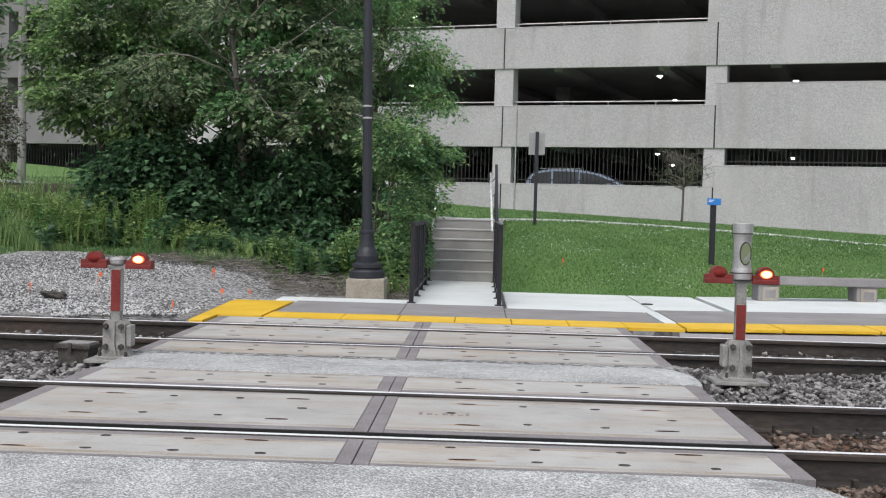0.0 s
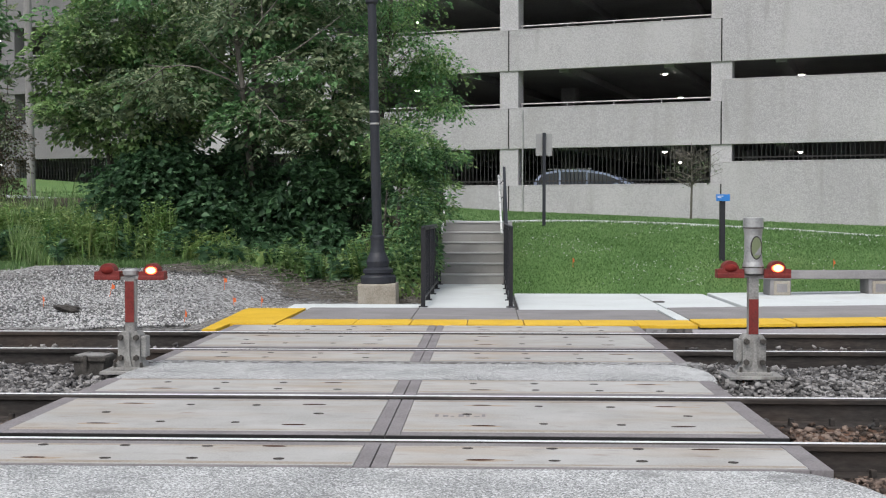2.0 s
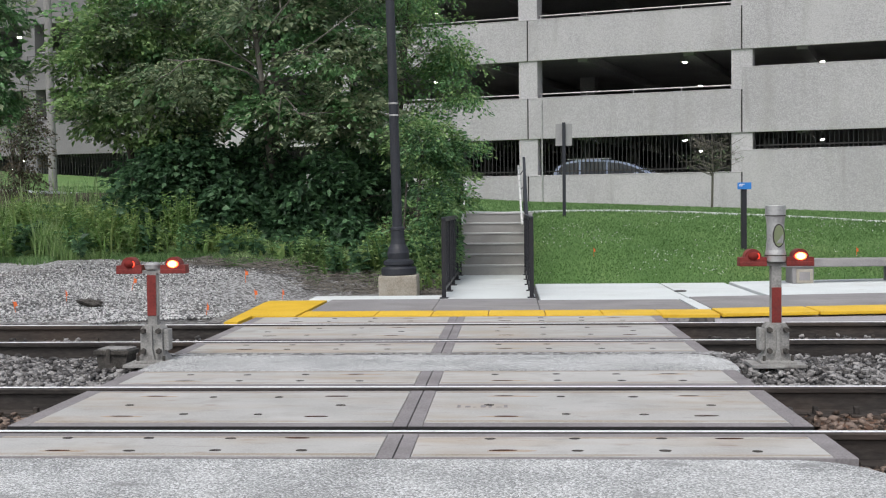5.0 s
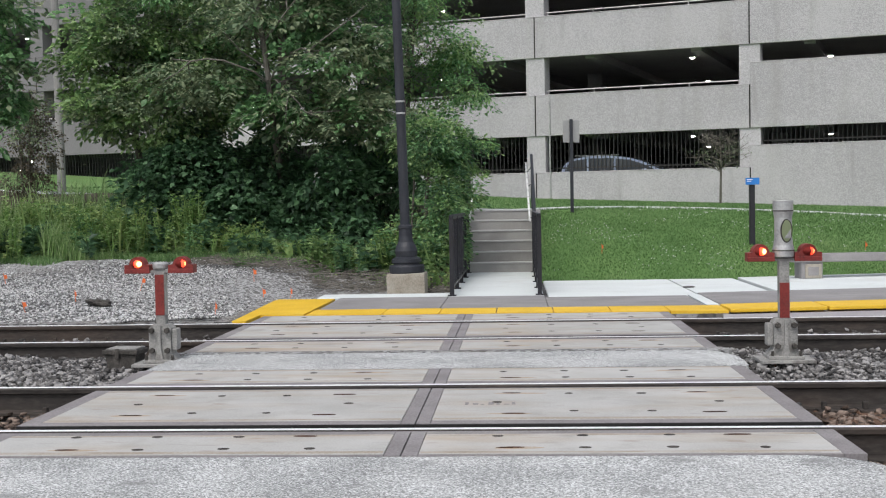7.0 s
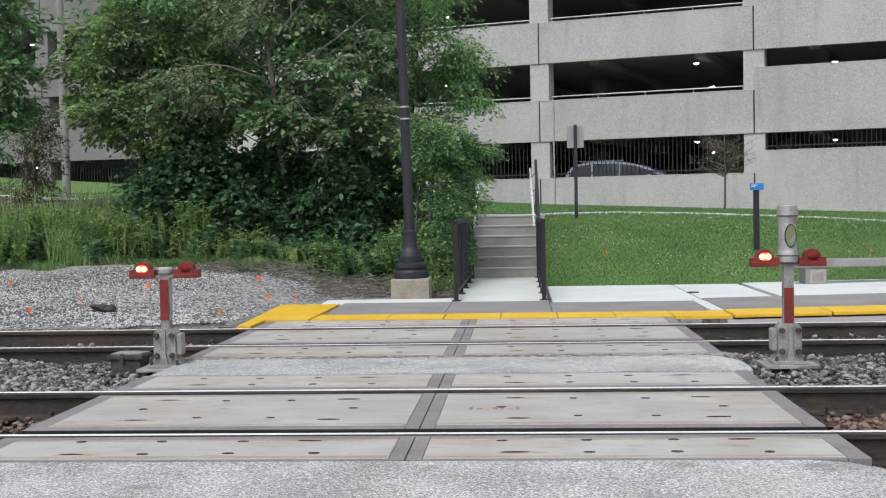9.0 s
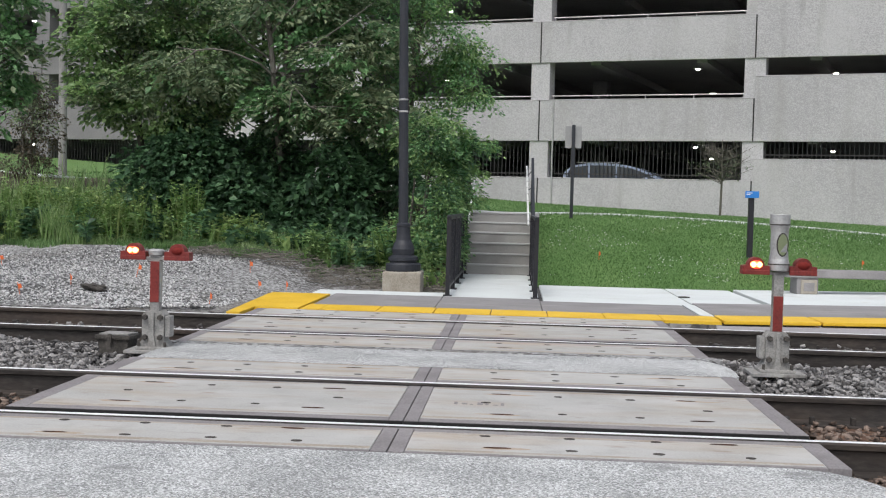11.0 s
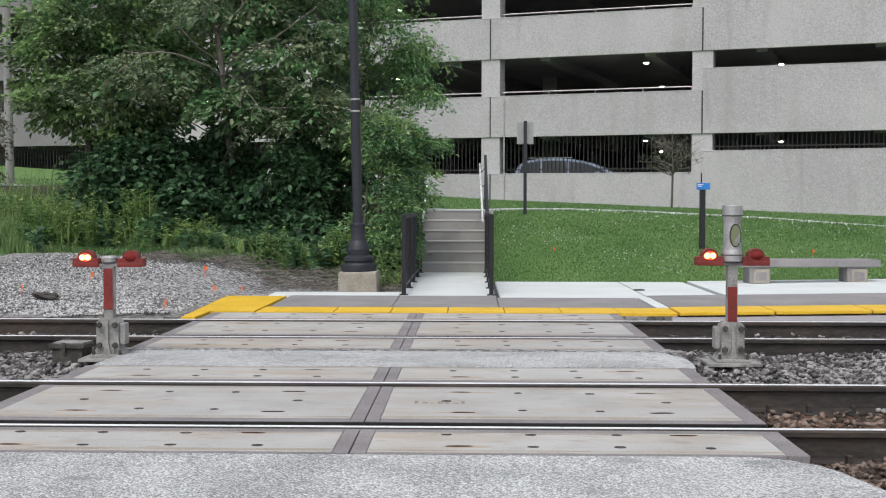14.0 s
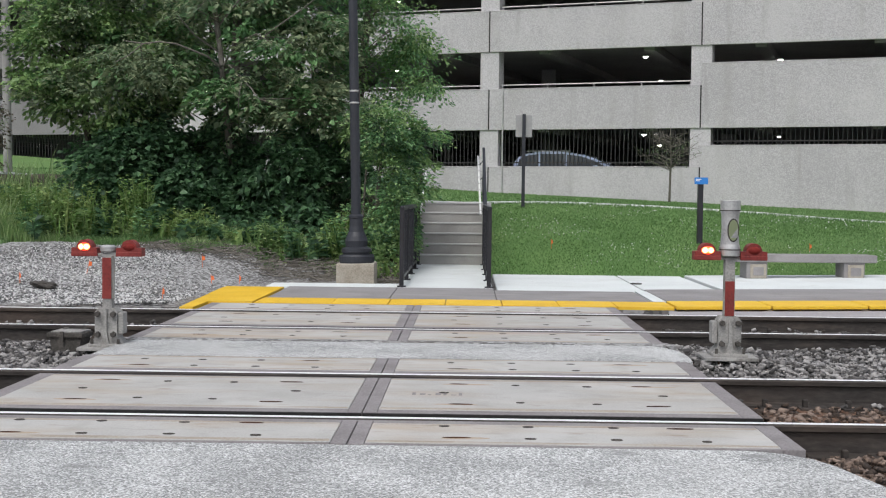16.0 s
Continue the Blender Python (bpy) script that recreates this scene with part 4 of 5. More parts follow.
def branches(trunk_pts, clump, count, mat, parent, seed, r0):
    r = np.random.default_rng(seed)
    bm = bmesh.new()
    for a, b, ra, rb in trunk_pts:
        rod(bm, a, b, ra, rb, 8, False)
    stem = len(bm.faces)
    pick = clump[r.choice(len(clump), min(count, len(clump)), replace=False)]
    for p in pick:
        best = min(trunk_pts, key=lambda q: (Vector(q[1]) - Vector(p)).length)
        f = min(0.98, max(0.2, (p[2] - 0.5 - best[0][2]) / max(best[1][2] - best[0][2], 0.1)))
        a = Vector(best[0]).lerp(Vector(best[1]), f)
        p = Vector(p)
        mid = a.lerp(p, 0.5) + Vector(r.normal(0, 0.12, 3)) + Vector((0, 0, 0.1))
        rod(bm, a, mid, r0, r0 * 0.6, 5, False)
        rod(bm, mid, p, r0 * 0.6, r0 * 0.2, 5, False)
    for i, f in enumerate(bm.faces):
        f.material_index = 1 if i >= stem else 0
    ob = part("trunk", bm, mat, parent)
    ob.data.materials.append(M_bark)
    return ob


def spray(c, nrm, leaves, radius, r):
    """Leaf origins in flat, tilted discs round each centre, and the way each leaf points."""
    n = len(c)
    a = r.uniform(0, 2 * math.pi, (n, leaves))
    q = radius * np.sqrt(r.uniform(0, 1, (n, leaves))) * r.uniform(0.6, 1.3, (n, 1))
    out = np.stack([np.cos(a), np.sin(a), np.zeros_like(a)], -1)
    o = c[:, None] + out * q[..., None]
    tilt = (out * nrm[:, None]).sum(-1)
    o[..., 2] += -0.35 * q * tilt - 0.5 * q * q / radius + r.normal(0, 0.05, (n, leaves))
    d = out + nrm[:, None] * 0.6 + r.normal(0, 0.45, (n, leaves, 3)) + np.array([0, 0, -0.35])
    return o.reshape(-1, 3), d.reshape(-1, 3)


def tree(stems, blobs, mats, label, seed, per_m2=4.0, leaves=60, size=0.12, width=0.6, compound=False, thin=0.0, limb=40, bark=None, spread=0.36, name="tree"):
    t = group(name, Matrix(), label, "tree" if name == "tree" else "shrub")
    c, nrm = clumps(blobs, per_m2, seed, thin)
    trunk = []
    for pts in stems:
        for a, b in zip(pts, pts[1:]):
            trunk.append((a[:3], b[:3], a[3], b[3]))
    branches(trunk, c[c[:, 2] > 2.3] if name == "tree" else c, limb, bark or M_bark, t, seed, 0.013)
    r = np.random.default_rng(seed + 1)
    which = r.integers(0, len(mats), len(c))
    for i, m in enumerate(mats):
        cc, nn = c[which == i], nrm[which == i]
        if not len(cc):
            continue
        if compound and i == 0:
            o = np.repeat(cc, 7, 0) + r.normal(0, 0.22, (len(cc) * 7, 3)) * np.array([1, 1, 0.5])
            P, D, S = fronds(o, 9, 0.62)
            leaf_mesh("crown", P, D, S * 1.05, 0.38, m, t)
        else:
            o, D = spray(cc, nn, leaves, spread, r)
            leaf_mesh("crown", o, D, size * r.uniform(0.45, 1.45, len(o)), width * r.uniform(0.7, 1.25, (len(o), 1)), m, t)
    return t


tree([[(-5.4, 15.2, 0.3, 0.13), (-5.5, 15.2, 2.2, 0.1), (-5.8, 15.3, 5.4, 0.05)], [(-6.2, 15.6, 0.3, 0.09), (-6.6, 15.5, 3.5, 0.04)]],
     [(-6.3, 15.0, 4.3, 1.2, 1.2, 0.6), (-6.8, 15.0, 3.8, 0.8, 1.0, 0.45), (-5.9, 14.8, 3.0, 1.3, 1.2, 0.6), (-6.9, 14.8, 2.9, 0.7, 0.9, 0.4), (-5.0, 15.3, 3.8, 1.0, 1.2, 0.6), (-5.7, 15.2, 5.2, 1.4, 1.2, 0.5)],
     [M_leafbright, M_leafmid, M_leafbright, M_leafdull], "broad green tree with spreading branches behind the gravel", 11, size=0.1, width=0.66, per_m2=7, leaves=80)
# Low shrub whose leaf colours paint the dark below the crowns.
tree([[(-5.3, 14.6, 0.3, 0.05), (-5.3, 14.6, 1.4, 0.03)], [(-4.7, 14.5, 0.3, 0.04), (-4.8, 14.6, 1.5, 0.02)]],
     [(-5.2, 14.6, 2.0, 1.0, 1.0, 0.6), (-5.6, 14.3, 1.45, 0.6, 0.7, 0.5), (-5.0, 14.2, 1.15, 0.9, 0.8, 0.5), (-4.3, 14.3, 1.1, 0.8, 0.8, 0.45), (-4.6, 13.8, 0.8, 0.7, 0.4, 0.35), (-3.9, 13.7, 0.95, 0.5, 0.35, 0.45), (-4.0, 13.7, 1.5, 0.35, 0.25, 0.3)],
     [M_leafshade, M_leafdark, M_leafdark], "low broad-leaved shrub under the trees, shade painted into its dark leaves", 17, size=0.115, width=0.75, leaves=60, per_m2=8, name="shrub", limb=20)
tree([[(-3.65, 15.2, 0.3, 0.07), (-3.6, 14.9, 1.4, 0.064), (-3.6, 14.2, 2.35, 0.058), (-3.58, 13.7, 3.3, 0.048), (-3.75, 13.7, 4.7, 0.042), (-3.8, 13.8, 5.6, 0.03)], [(-3.5, 14.8, 0.3, 0.12), (-3.6, 14.8, 2.4, 0.1), (-3.5, 14.8, 5.6, 0.06)], [(-3.58, 13.7, 3.25, 0.022), (-3.76, 13.4, 3.42, 0.017), (-4.2, 13.1, 3.58, 0.014), (-4.45, 13.0, 3.6, 0.012), (-4.7, 12.95, 3.56, 0.011), (-5.0, 12.9, 3.6, 0.006)], [(-4.7, 12.95, 3.56, 0.011), (-4.9, 12.9, 3.38, 0.009), (-5.15, 12.9, 3.25, 0.006)],
      [(-3.55, 13.7, 3.3, 0.020), (-3.4, 13.5, 3.5, 0.016), (-3.1, 13.2, 3.68, 0.012), (-2.88, 13.0, 3.74, 0.009), (-2.62, 12.9, 3.58, 0.005)], [(-3.5, 13.7, 3.35, 0.017), (-3.18, 13.3, 3.06, 0.013), (-2.94, 13.0, 2.84, 0.010), (-2.84, 12.95, 2.7, 0.009), (-2.6, 12.9, 2.61, 0.005)], [(-3.15, 13.2, 3.02, 0.011), (-3.15, 13.0, 2.8, 0.009), (-3.17, 13.0, 2.55, 0.006)],
      [(-3.65, 13.7, 3.95, 0.022), (-3.4, 13.5, 4.18, 0.017), (-3.12, 13.3, 4.45, 0.013), (-2.8, 13.1, 4.75, 0.007)], [(-2.9, 13.4, 3.7, 0.014), (-2.6, 13.2, 3.87, 0.013), (-2.2, 13.0, 4.1, 0.010), (-1.8, 12.9, 4.38, 0.006)], [(-3.6, 13.7, 3.5, 0.017), (-3.97, 13.4, 3.76, 0.013), (-4.2, 13.2, 4.05, 0.009)]],
     [(-3.5, 14.2, 4.6, 1.2, 1.1, 0.5), (-2.4, 13.9, 3.8, 1.0, 0.9, 0.45), (-3.1, 13.9, 2.9, 1.0, 0.9, 0.4), (-2.1, 14.1, 2.7, 0.9, 0.9, 0.5), (-2.7, 14.3, 5.2, 1.4, 1.1, 0.5), (-4.8, 13.8, 3.4, 0.9, 0.7, 0.35)],
     [M_leafdull, M_leafdull, M_leafmid], "many-stemmed tree with compound bronze-green leaves", 23, size=0.13, compound=True, bark=M_palebark, thin=0.02, per_m2=5.5, limb=18)
# Second low shrub, its leaves coloured as if shaded from above.
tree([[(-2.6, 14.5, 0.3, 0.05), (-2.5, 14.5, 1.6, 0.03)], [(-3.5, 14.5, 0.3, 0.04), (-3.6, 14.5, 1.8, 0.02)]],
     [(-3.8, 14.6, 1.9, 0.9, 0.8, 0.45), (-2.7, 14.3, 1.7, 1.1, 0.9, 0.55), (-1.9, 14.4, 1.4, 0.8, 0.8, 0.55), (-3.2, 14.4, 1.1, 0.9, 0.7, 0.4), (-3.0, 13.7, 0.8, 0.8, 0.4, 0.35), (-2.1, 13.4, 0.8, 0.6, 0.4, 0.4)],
     [M_leafshade, M_leafshade, M_leafdark], "green shrub under the trees, shade painted into its dark leaves", 19, size=0.13, per_m2=6, name="shrub", limb=20)
tree([[(-1.6, 15.6, 0.3, 0.12), (-1.5, 15.5, 2.4, 0.09), (-1.2, 15.5, 5.4, 0.05)]],
     [(-0.95, 15.3, 4.3, 0.9, 1.0, 0.6), (-0.35, 15.2, 4.0, 0.5, 0.7, 0.4), (-1.15, 15.2, 3.4, 0.8, 0.9, 0.45), (-0.25, 15.2, 3.3, 0.5, 0.6, 0.22), (-1.3, 15.4, 5.2, 1.1, 1.0, 0.5), (-1.7, 15.4, 2.6, 0.7, 0.8, 0.5), (-0.8, 15.2, 2.75, 0.55, 0.6, 0.35)],
     [M_leafmid, M_leafbright, M_leafmid], "leafy fresh green tree beside the stairs", 37, size=0.07, width=0.55, per_m2=6, leaves=100, thin=0.12)
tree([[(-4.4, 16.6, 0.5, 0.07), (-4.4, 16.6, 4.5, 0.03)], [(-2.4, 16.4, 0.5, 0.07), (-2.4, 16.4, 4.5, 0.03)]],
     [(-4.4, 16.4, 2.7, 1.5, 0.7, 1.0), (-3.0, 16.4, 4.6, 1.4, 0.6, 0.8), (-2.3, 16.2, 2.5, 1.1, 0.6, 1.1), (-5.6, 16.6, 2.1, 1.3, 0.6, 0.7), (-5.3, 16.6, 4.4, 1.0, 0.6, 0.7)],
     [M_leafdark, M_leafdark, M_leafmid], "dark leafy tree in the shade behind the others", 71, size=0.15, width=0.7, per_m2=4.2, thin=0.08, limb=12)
tree([[(-0.95, 12.9, 0.1, 0.04), (-0.9, 12.9, 1.2, 0.03), (-0.8, 12.9, 2.2, 0.015)], [(-1.2, 13.1, 0.1, 0.03), (-1.1, 13.1, 1.6, 0.015)]],
     [(-0.8, 13.0, 2.2, 0.6, 0.6, 0.45), (-0.2, 13.4, 2.05, 0.42, 0.5, 0.28), (-0.75, 12.9, 1.45, 0.5, 0.6, 0.5), (-0.42, 13.1, 1.5, 0.36, 0.5, 0.4), (-0.85, 12.5, 0.6, 0.42, 0.7, 0.5), (-0.48, 12.7, 0.6, 0.2, 0.8, 0.45), (-0.75, 11.5, 0.35, 0.4, 0.6, 0.35), (-0.62, 12.2, 1.1, 0.3, 0.4, 0.35)],
     [M_leafbright, M_leafmid, M_leafbright, M_leafdark], "bright green shrub crowding the stair railing", 41, size=0.072, width=0.5, per_m2=24, leaves=48, spread=0.2, name="shrub", limb=30)
tree([[(-8.8, 14.5, 0.3, 0.08), (-8.8, 14.5, 5.0, 0.04)]],
     [(-8.6, 14.5, 3.6, 0.55, 0.8, 0.7), (-8.8, 14.4, 2.7, 0.4, 0.7, 0.4), (-8.7, 14.6, 4.9, 0.6, 0.9, 0.6)],
     [M_leafmid, M_leafmid, M_leafdull], "slender green tree at the edge of the gravel", 53, size=0.12, per_m2=7)
tree([[(-9.55, 18.0, 0.6, 0.05), (-9.55, 18.0, 2.2, 0.04), (-9.5, 18.0, 3.4, 0.02)], [(-9.7, 18.1, 0.6, 0.04), (-9.8, 18.1, 2.8, 0.015)]],
     [(-9.5, 18.0, 2.65, 0.42, 0.5, 0.7), (-9.75, 18.0, 1.9, 0.45, 0.6, 0.45), (-9.5, 18.0, 3.3, 0.28, 0.4, 0.35)],
     [M_leafbrown, M_leafbrown, M_leafdull], "dull brownish shrub near the path", 59, size=0.06, per_m2=15, leaves=65, thin=0.02, name="shrub")


# ---- undergrowth, lawn and stones ----
def blades(name, x, y, z, h, w, lean, mat, label, category):
    n = len(x)
    a = rng.uniform(0, 2 * math.pi, n)
    dx, dy = np.cos(a), np.sin(a)
    b = rng.uniform(0, 2 * math.pi, n)
    lx, ly = np.cos(b) * lean * h, np.sin(b) * lean * h
    v = np.empty((n, 5, 3))
    v[:, 0] = np.stack([x - dx * w, y - dy * w, z - 0.02], -1)
    v[:, 1] = np.stack([x + dx * w, y + dy * w, z - 0.02], -1)
    v[:, 2] = np.stack([x + dx * w * 0.8 + lx * 0.3, y + dy * w * 0.8 + ly * 0.3, z + h * 0.55], -1)
    v[:, 3] = np.stack([x - dx * w * 0.8 + lx * 0.3, y - dy * w * 0.8 + ly * 0.3, z + h * 0.55], -1)
    v[:, 4] = np.stack([x + lx, y + ly, z + h], -1)
    i = np.arange(n)[:, None] * 5
    f = np.concatenate([i + [[0, 1, 2]], i + [[0, 2, 3]], i + [[3, 2, 4]]])
    return tagged(raw(name, v, f, mat), label, category, kind="stuff")


def veg_front(x):
    """Where the undergrowth begins, beyond the gravel."""
    return np.where(x < -4.5, 12.0 - 0.1 * (x + 4.5) * -1, 10.6 + 0.38 * np.maximum(-x - 0.9, 0))


def build_undergrowth():
    n = 42000
    x = rng.uniform(-11, -1.2, n)
    y = veg_front(x) + rng.gamma(1.5, 0.75, n) + 0.3 * np.sin(x * 2.3)
    ok = (y < 18) & (np.hypot(x + 0.93, y - 10.0) > 0.34)
    x, y = x[ok], y[ok]
    tall = smooth(-5.5, -7.0, x)
    h = (0.13 + 0.52 * tall) * rng.uniform(0.5, 1.3, len(x)) * (0.6 + 0.4 * np.sin(x * 3.1) ** 2)
    blades("tall_grass", x, y, height(x, y), h, 0.006 + 0.004 * tall, 0.3, M_tallgrass, "tall unmown grass and weeds behind the gravel", "grass")
    n = 15000
    x = rng.uniform(-11, -1.0, n)
    y = veg_front(x) + rng.uniform(-0.35, 0.4, n) + 0.25 * np.sin(x * 4.1)
    ok = (np.hypot(x + 0.93, y - 10.0) > 0.36) & ((np.sin(x * 1.7 + 0.6) + 0.7 * np.sin(x * 4.3) > 0.1) | ((x < -2.9) & (x > -5.6)))
    x, y = x[ok], y[ok]
    blades("short_grass", x, y, height(x, y), rng.uniform(0.04, 0.14, len(x)), 0.005, 0.6, M_blade, "short ragged grass at the gravel's edge", "grass")


build_undergrowth()


def forb(x, y, h, count, mat, label, seed, size=0.09, rad=0.22, width=0.38):
    """A weed: upright stalks with leaves all the way up."""
    r = np.random.default_rng(seed)
    z = float(height(x, y))
    g = group("weed", pose(x, y, z), label, "weed", "weeds under the trees")
    P, D, S = [], [], []
    for _ in range(count):
        a, q = r.uniform(0, 6.28), rad * math.sqrt(r.uniform())
        base = np.array([q * math.cos(a), q * math.sin(a), 0.0])
        hh = h * r.uniform(0.6, 1.1)
        top = base + np.array([r.normal(0, 0.1) * hh, r.normal(0, 0.1) * hh, hh])
        P.append(base[None])
        D.append((top - base)[None])
        S.append(np.array([hh]))
        m = int(30 * hh / 0.6)
        t = r.uniform(0.15, 1.0, m)[:, None]
        P.append(base + (top - base) * t)
        an = r.uniform(0, 6.28, m)
        D.append(np.stack([np.cos(an), np.sin(an), r.uniform(-0.2, 0.7, m)], -1))
        S.append(size * r.uniform(0.7, 1.3, m))
    S = np.concatenate(S)
    leaf_mesh("foliage", np.concatenate(P), np.concatenate(D), S, np.where(S > 0.3, 0.03, width)[:, None], mat, g)


for i in range(84):
    fx = -0.55 - 9.2 * ((i * 0.618) % 1.0)
    fy = float(veg_front(fx)) + 0.05 + (0.8 if -5.2 < fx < -1.6 else 1.5) * ((i * 0.377) % 1.0) ** 1.5
    kind = i % 5
    if -5.0 < fx < -2.2 and i % 2:
        continue
    if math.hypot(fx + 0.95, fy - 10.0) > 0.5:
        forb(fx, fy, (0.24 if -5.2 < fx < -1.6 else 0.32) + 0.4 * ((i * 0.73) % 1.0), 6 + i % 4, (M_goldenrod, M_leafmid, M_leafdark, M_leafbright, M_weed)[kind], "yellow-green leafy weed clump" if kind == 0 else "upright leafy green weed clump", 100 + i, (0.08, 0.1, 0.13, 0.11, 0.07)[kind], 0.2 + 0.1 * (i % 3), (0.45, 0.3, 0.6, 0.5, 0.3)[kind])
for i, (fx, fy, fh) in enumerate(((-4.0, 12.2, 0.55), (-3.75, 12.4, 0.5), (-5.9, 13.0, 0.6), (-4.2, 12.5, 0.4))):
    forb(fx, fy, fh, 10, M_goldenrod, "yellow-green leafy weed clump", 300 + i, 0.085, 0.28, 0.45)

for i in range(24):
    fx = -8.2 + 3.6 * ((i * 0.618) % 1.0)
    forb(fx, float(veg_front(fx)) + 0.15 + 0.9 * ((i * 0.37) % 1.0), 0.6 + 0.4 * ((i * 0.73) % 1.0), 12, (M_goldenrod, M_goldenrod, M_weed)[i % 3], "tall yellow-green weed clump at the gravel's edge", 400 + i, 0.075, 0.26, 0.4)


def build_litter():
    """Dead twigs on the dirt before the undergrowth."""
    r = np.random.default_rng(12)
    n = 1900
    x = r.uniform(-4.2, -0.5, n)
    y = veg_front(x) - 0.7 + r.uniform(0, 1.3, n)
    ok = np.hypot(x + 0.95, y - 10.0) > 0.4
    x, y = x[ok], y[ok]
    n = len(x)
    a = r.uniform(0, 6.28, n)
    L = r.uniform(0.06, 0.3, n)
    z = height(x, y) + r.uniform(0.0, 0.05, n) + r.uniform(0, 0.2, n) * np.exp(-((x + 2.0) ** 2 / 0.8 + (y - 10.9) ** 2 / 0.4))
    d = np.stack([np.cos(a), np.sin(a), r.uniform(-0.1, 0.25, n)], -1) * L[:, None]
    o = np.stack([x, y, z], -1)
    w = np.array([0, 0, 0.006])
    q = np.stack([-np.sin(a), np.cos(a), np.zeros(n)], -1) * 0.005
    v = np.stack([o + w, o - w + q, o - w - q, o + d + w * 0.5, o + d - w * 0.5 + q * 0.5, o + d - w * 0.5 - q * 0.5], 1)
    i = np.arange(n)[:, None] * 6
    f = np.concatenate([i + [[0, 1, 4, 3]], i + [[1, 2, 5, 4]], i + [[2, 0, 3, 5]]])
    tagged(raw("twigs", v, f, M_palebark), "dead twigs scattered on the dirt", "twigs", kind="stuff")


build_litter()


def build_lawn():
    n = 110000
    x, y = rng.uniform(0.92, 11, n), rng.uniform(11.55, 16.0, n)
    ok = ~((x < 0.95) & (y > 13.5))
    x, y = x[ok], y[ok]
    blades("lawn_grass", x, y, height(x, y), rng.uniform(0.012, 0.035, len(x)), 0.005, 0.8, M_blade, "mown green lawn on the bank", "lawn")
    n = 50000
    x = rng.uniform(-12, 22, n)
    y = path_y(x) + 0.62 + rng.uniform(0, 1, n) * (wall_y(x) - path_y(x) - 0.7)
    blades("lawn_grass", x, y, height(x, y), rng.uniform(0.02, 0.05, n), 0.012, 0.8, M_blade, "mown green lawn beside the garage", "lawn")
    n = 2600
    x, y = rng.uniform(1.0, 10, n), rng.uniform(11.9, 15.9, n)
    ok = np.sin(x * 1.9 + 1.3) * np.sin(y * 2.1) + 0.6 * np.sin(x * 4.7) * np.sin(y * 3.9 + 1) + rng.normal(0, 0.3, n) > 0.3
    x, y = x[ok], y[ok]
    z = height(x, y) + rng.uniform(0.02, 0.04, len(x))
    stones("clover_flowers", x, y, z, rng.uniform(0.004, 0.009, len(x)), M_flower, "white clover flowers in the lawn", "flowers", 0.9)


def stones(name, x, y, z, r, mat, label, category, flat=0.7):
    """Broken stones: jittered, turned cubes."""
    n = len(x)
    cube = np.array([(a, b, c) for a in (-1, 1) for b in (-1, 1) for c in (-1, 1)], float)
    quads = np.array([(0, 1, 3, 2), (4, 6, 7, 5), (0, 4, 5, 1), (2, 3, 7, 6), (0, 2, 6, 4), (1, 5, 7, 3)])
    v = cube[None] * rng.uniform(0.35, 1.0, (n, 8, 3)) * r[:, None, None] * rng.uniform(0.65, 1.35, (n, 1, 3))
    v[..., 2] *= flat
    turn = rng.uniform(0, math.pi, n)
    q = unit(np.stack([np.cos(turn), rng.normal(0, 0.16, n), rng.normal(0, 0.16, n), np.sin(turn)], -1))
    w, a, b, c = q.T
    R = np.stack([1 - 2 * (b * b + c * c), 2 * (a * b - c * w), 2 * (a * c + b * w), 2 * (a * b + c * w), 1 - 2 * (a * a + c * c), 2 * (b * c - a * w), 2 * (a * c - b * w), 2 * (b * c + a * w), 1 - 2 * (a * a + b * b)], -1).reshape(n, 3, 3)
    v = np.einsum("nij,nkj->nki", R, v) + np.stack([x, y, z], -1)[:, None]
    f = (np.arange(n)[:, None, None] * 8 + quads[None]).reshape(-1, 4)
    return tagged(raw(name, v, f, mat), label, category, kind="stuff")


build_lawn()


def build_ballast():
    n = 150000
    x = np.where(rng.uniform(size=n) < 0.5, rng.uniform(-9, -2.0, n), rng.uniform(2.1, 9.5, n))
    y = rng.uniform(-2.2, 6.4, n)
    clear = np.min(np.abs(y[:, None] - np.array(RAILS)[None]), 1) > 0.1
    inside = ((y > 0.1) & (y < 1.4)) | ((y > 4.2) & (y < 5.5))
    z = np.where(inside, np.where(y > 3, -0.215, -0.182), -0.155) + rng.normal(0, 0.015, n)
    z = np.where((y > 1.7) & (y < 3.95), -0.12 + 0.02 * np.sin(x * 3 + y * 2) + rng.normal(0, 0.012, n), z)
    for sx, sy in ((2.515, 2.81), (-2.21, 2.95)):
        z = z + 0.05 * np.exp(-((x - sx) ** 2 + (y - sy) ** 2) / 0.16)
    dry = ~((np.abs(x) < 2.24) & (y > -0.7)) & ~((x > 0) & (y < -0.75) & (x < 2.35 - 0.9 * (y + 0.75)))
    dry &= ~((x < 0) & (y < -0.9))
    k = clear & dry & ~((y > 5.9) & (x > 2))
    size = rng.uniform(0.012, 0.03, n)
    k &= ~inside | (rng.uniform(size=n) < 0.62 + 0.3 * np.sin(x * 5.1) * np.sin(y * 6.3))
    rusty = inside | (y < 0)
    a = k & ~rusty
    stones("ballast", x[a], y[a], z[a], size[a], M_ballast, "grey-brown crushed stone ballast beside the rails", "ballast", 0.55)
    a = k & rusty
    stones("ballast", x[a], y[a], z[a], size[a], M_rustballast, "rust-stained brown ballast between the rails", "ballast", 0.55)


build_ballast()


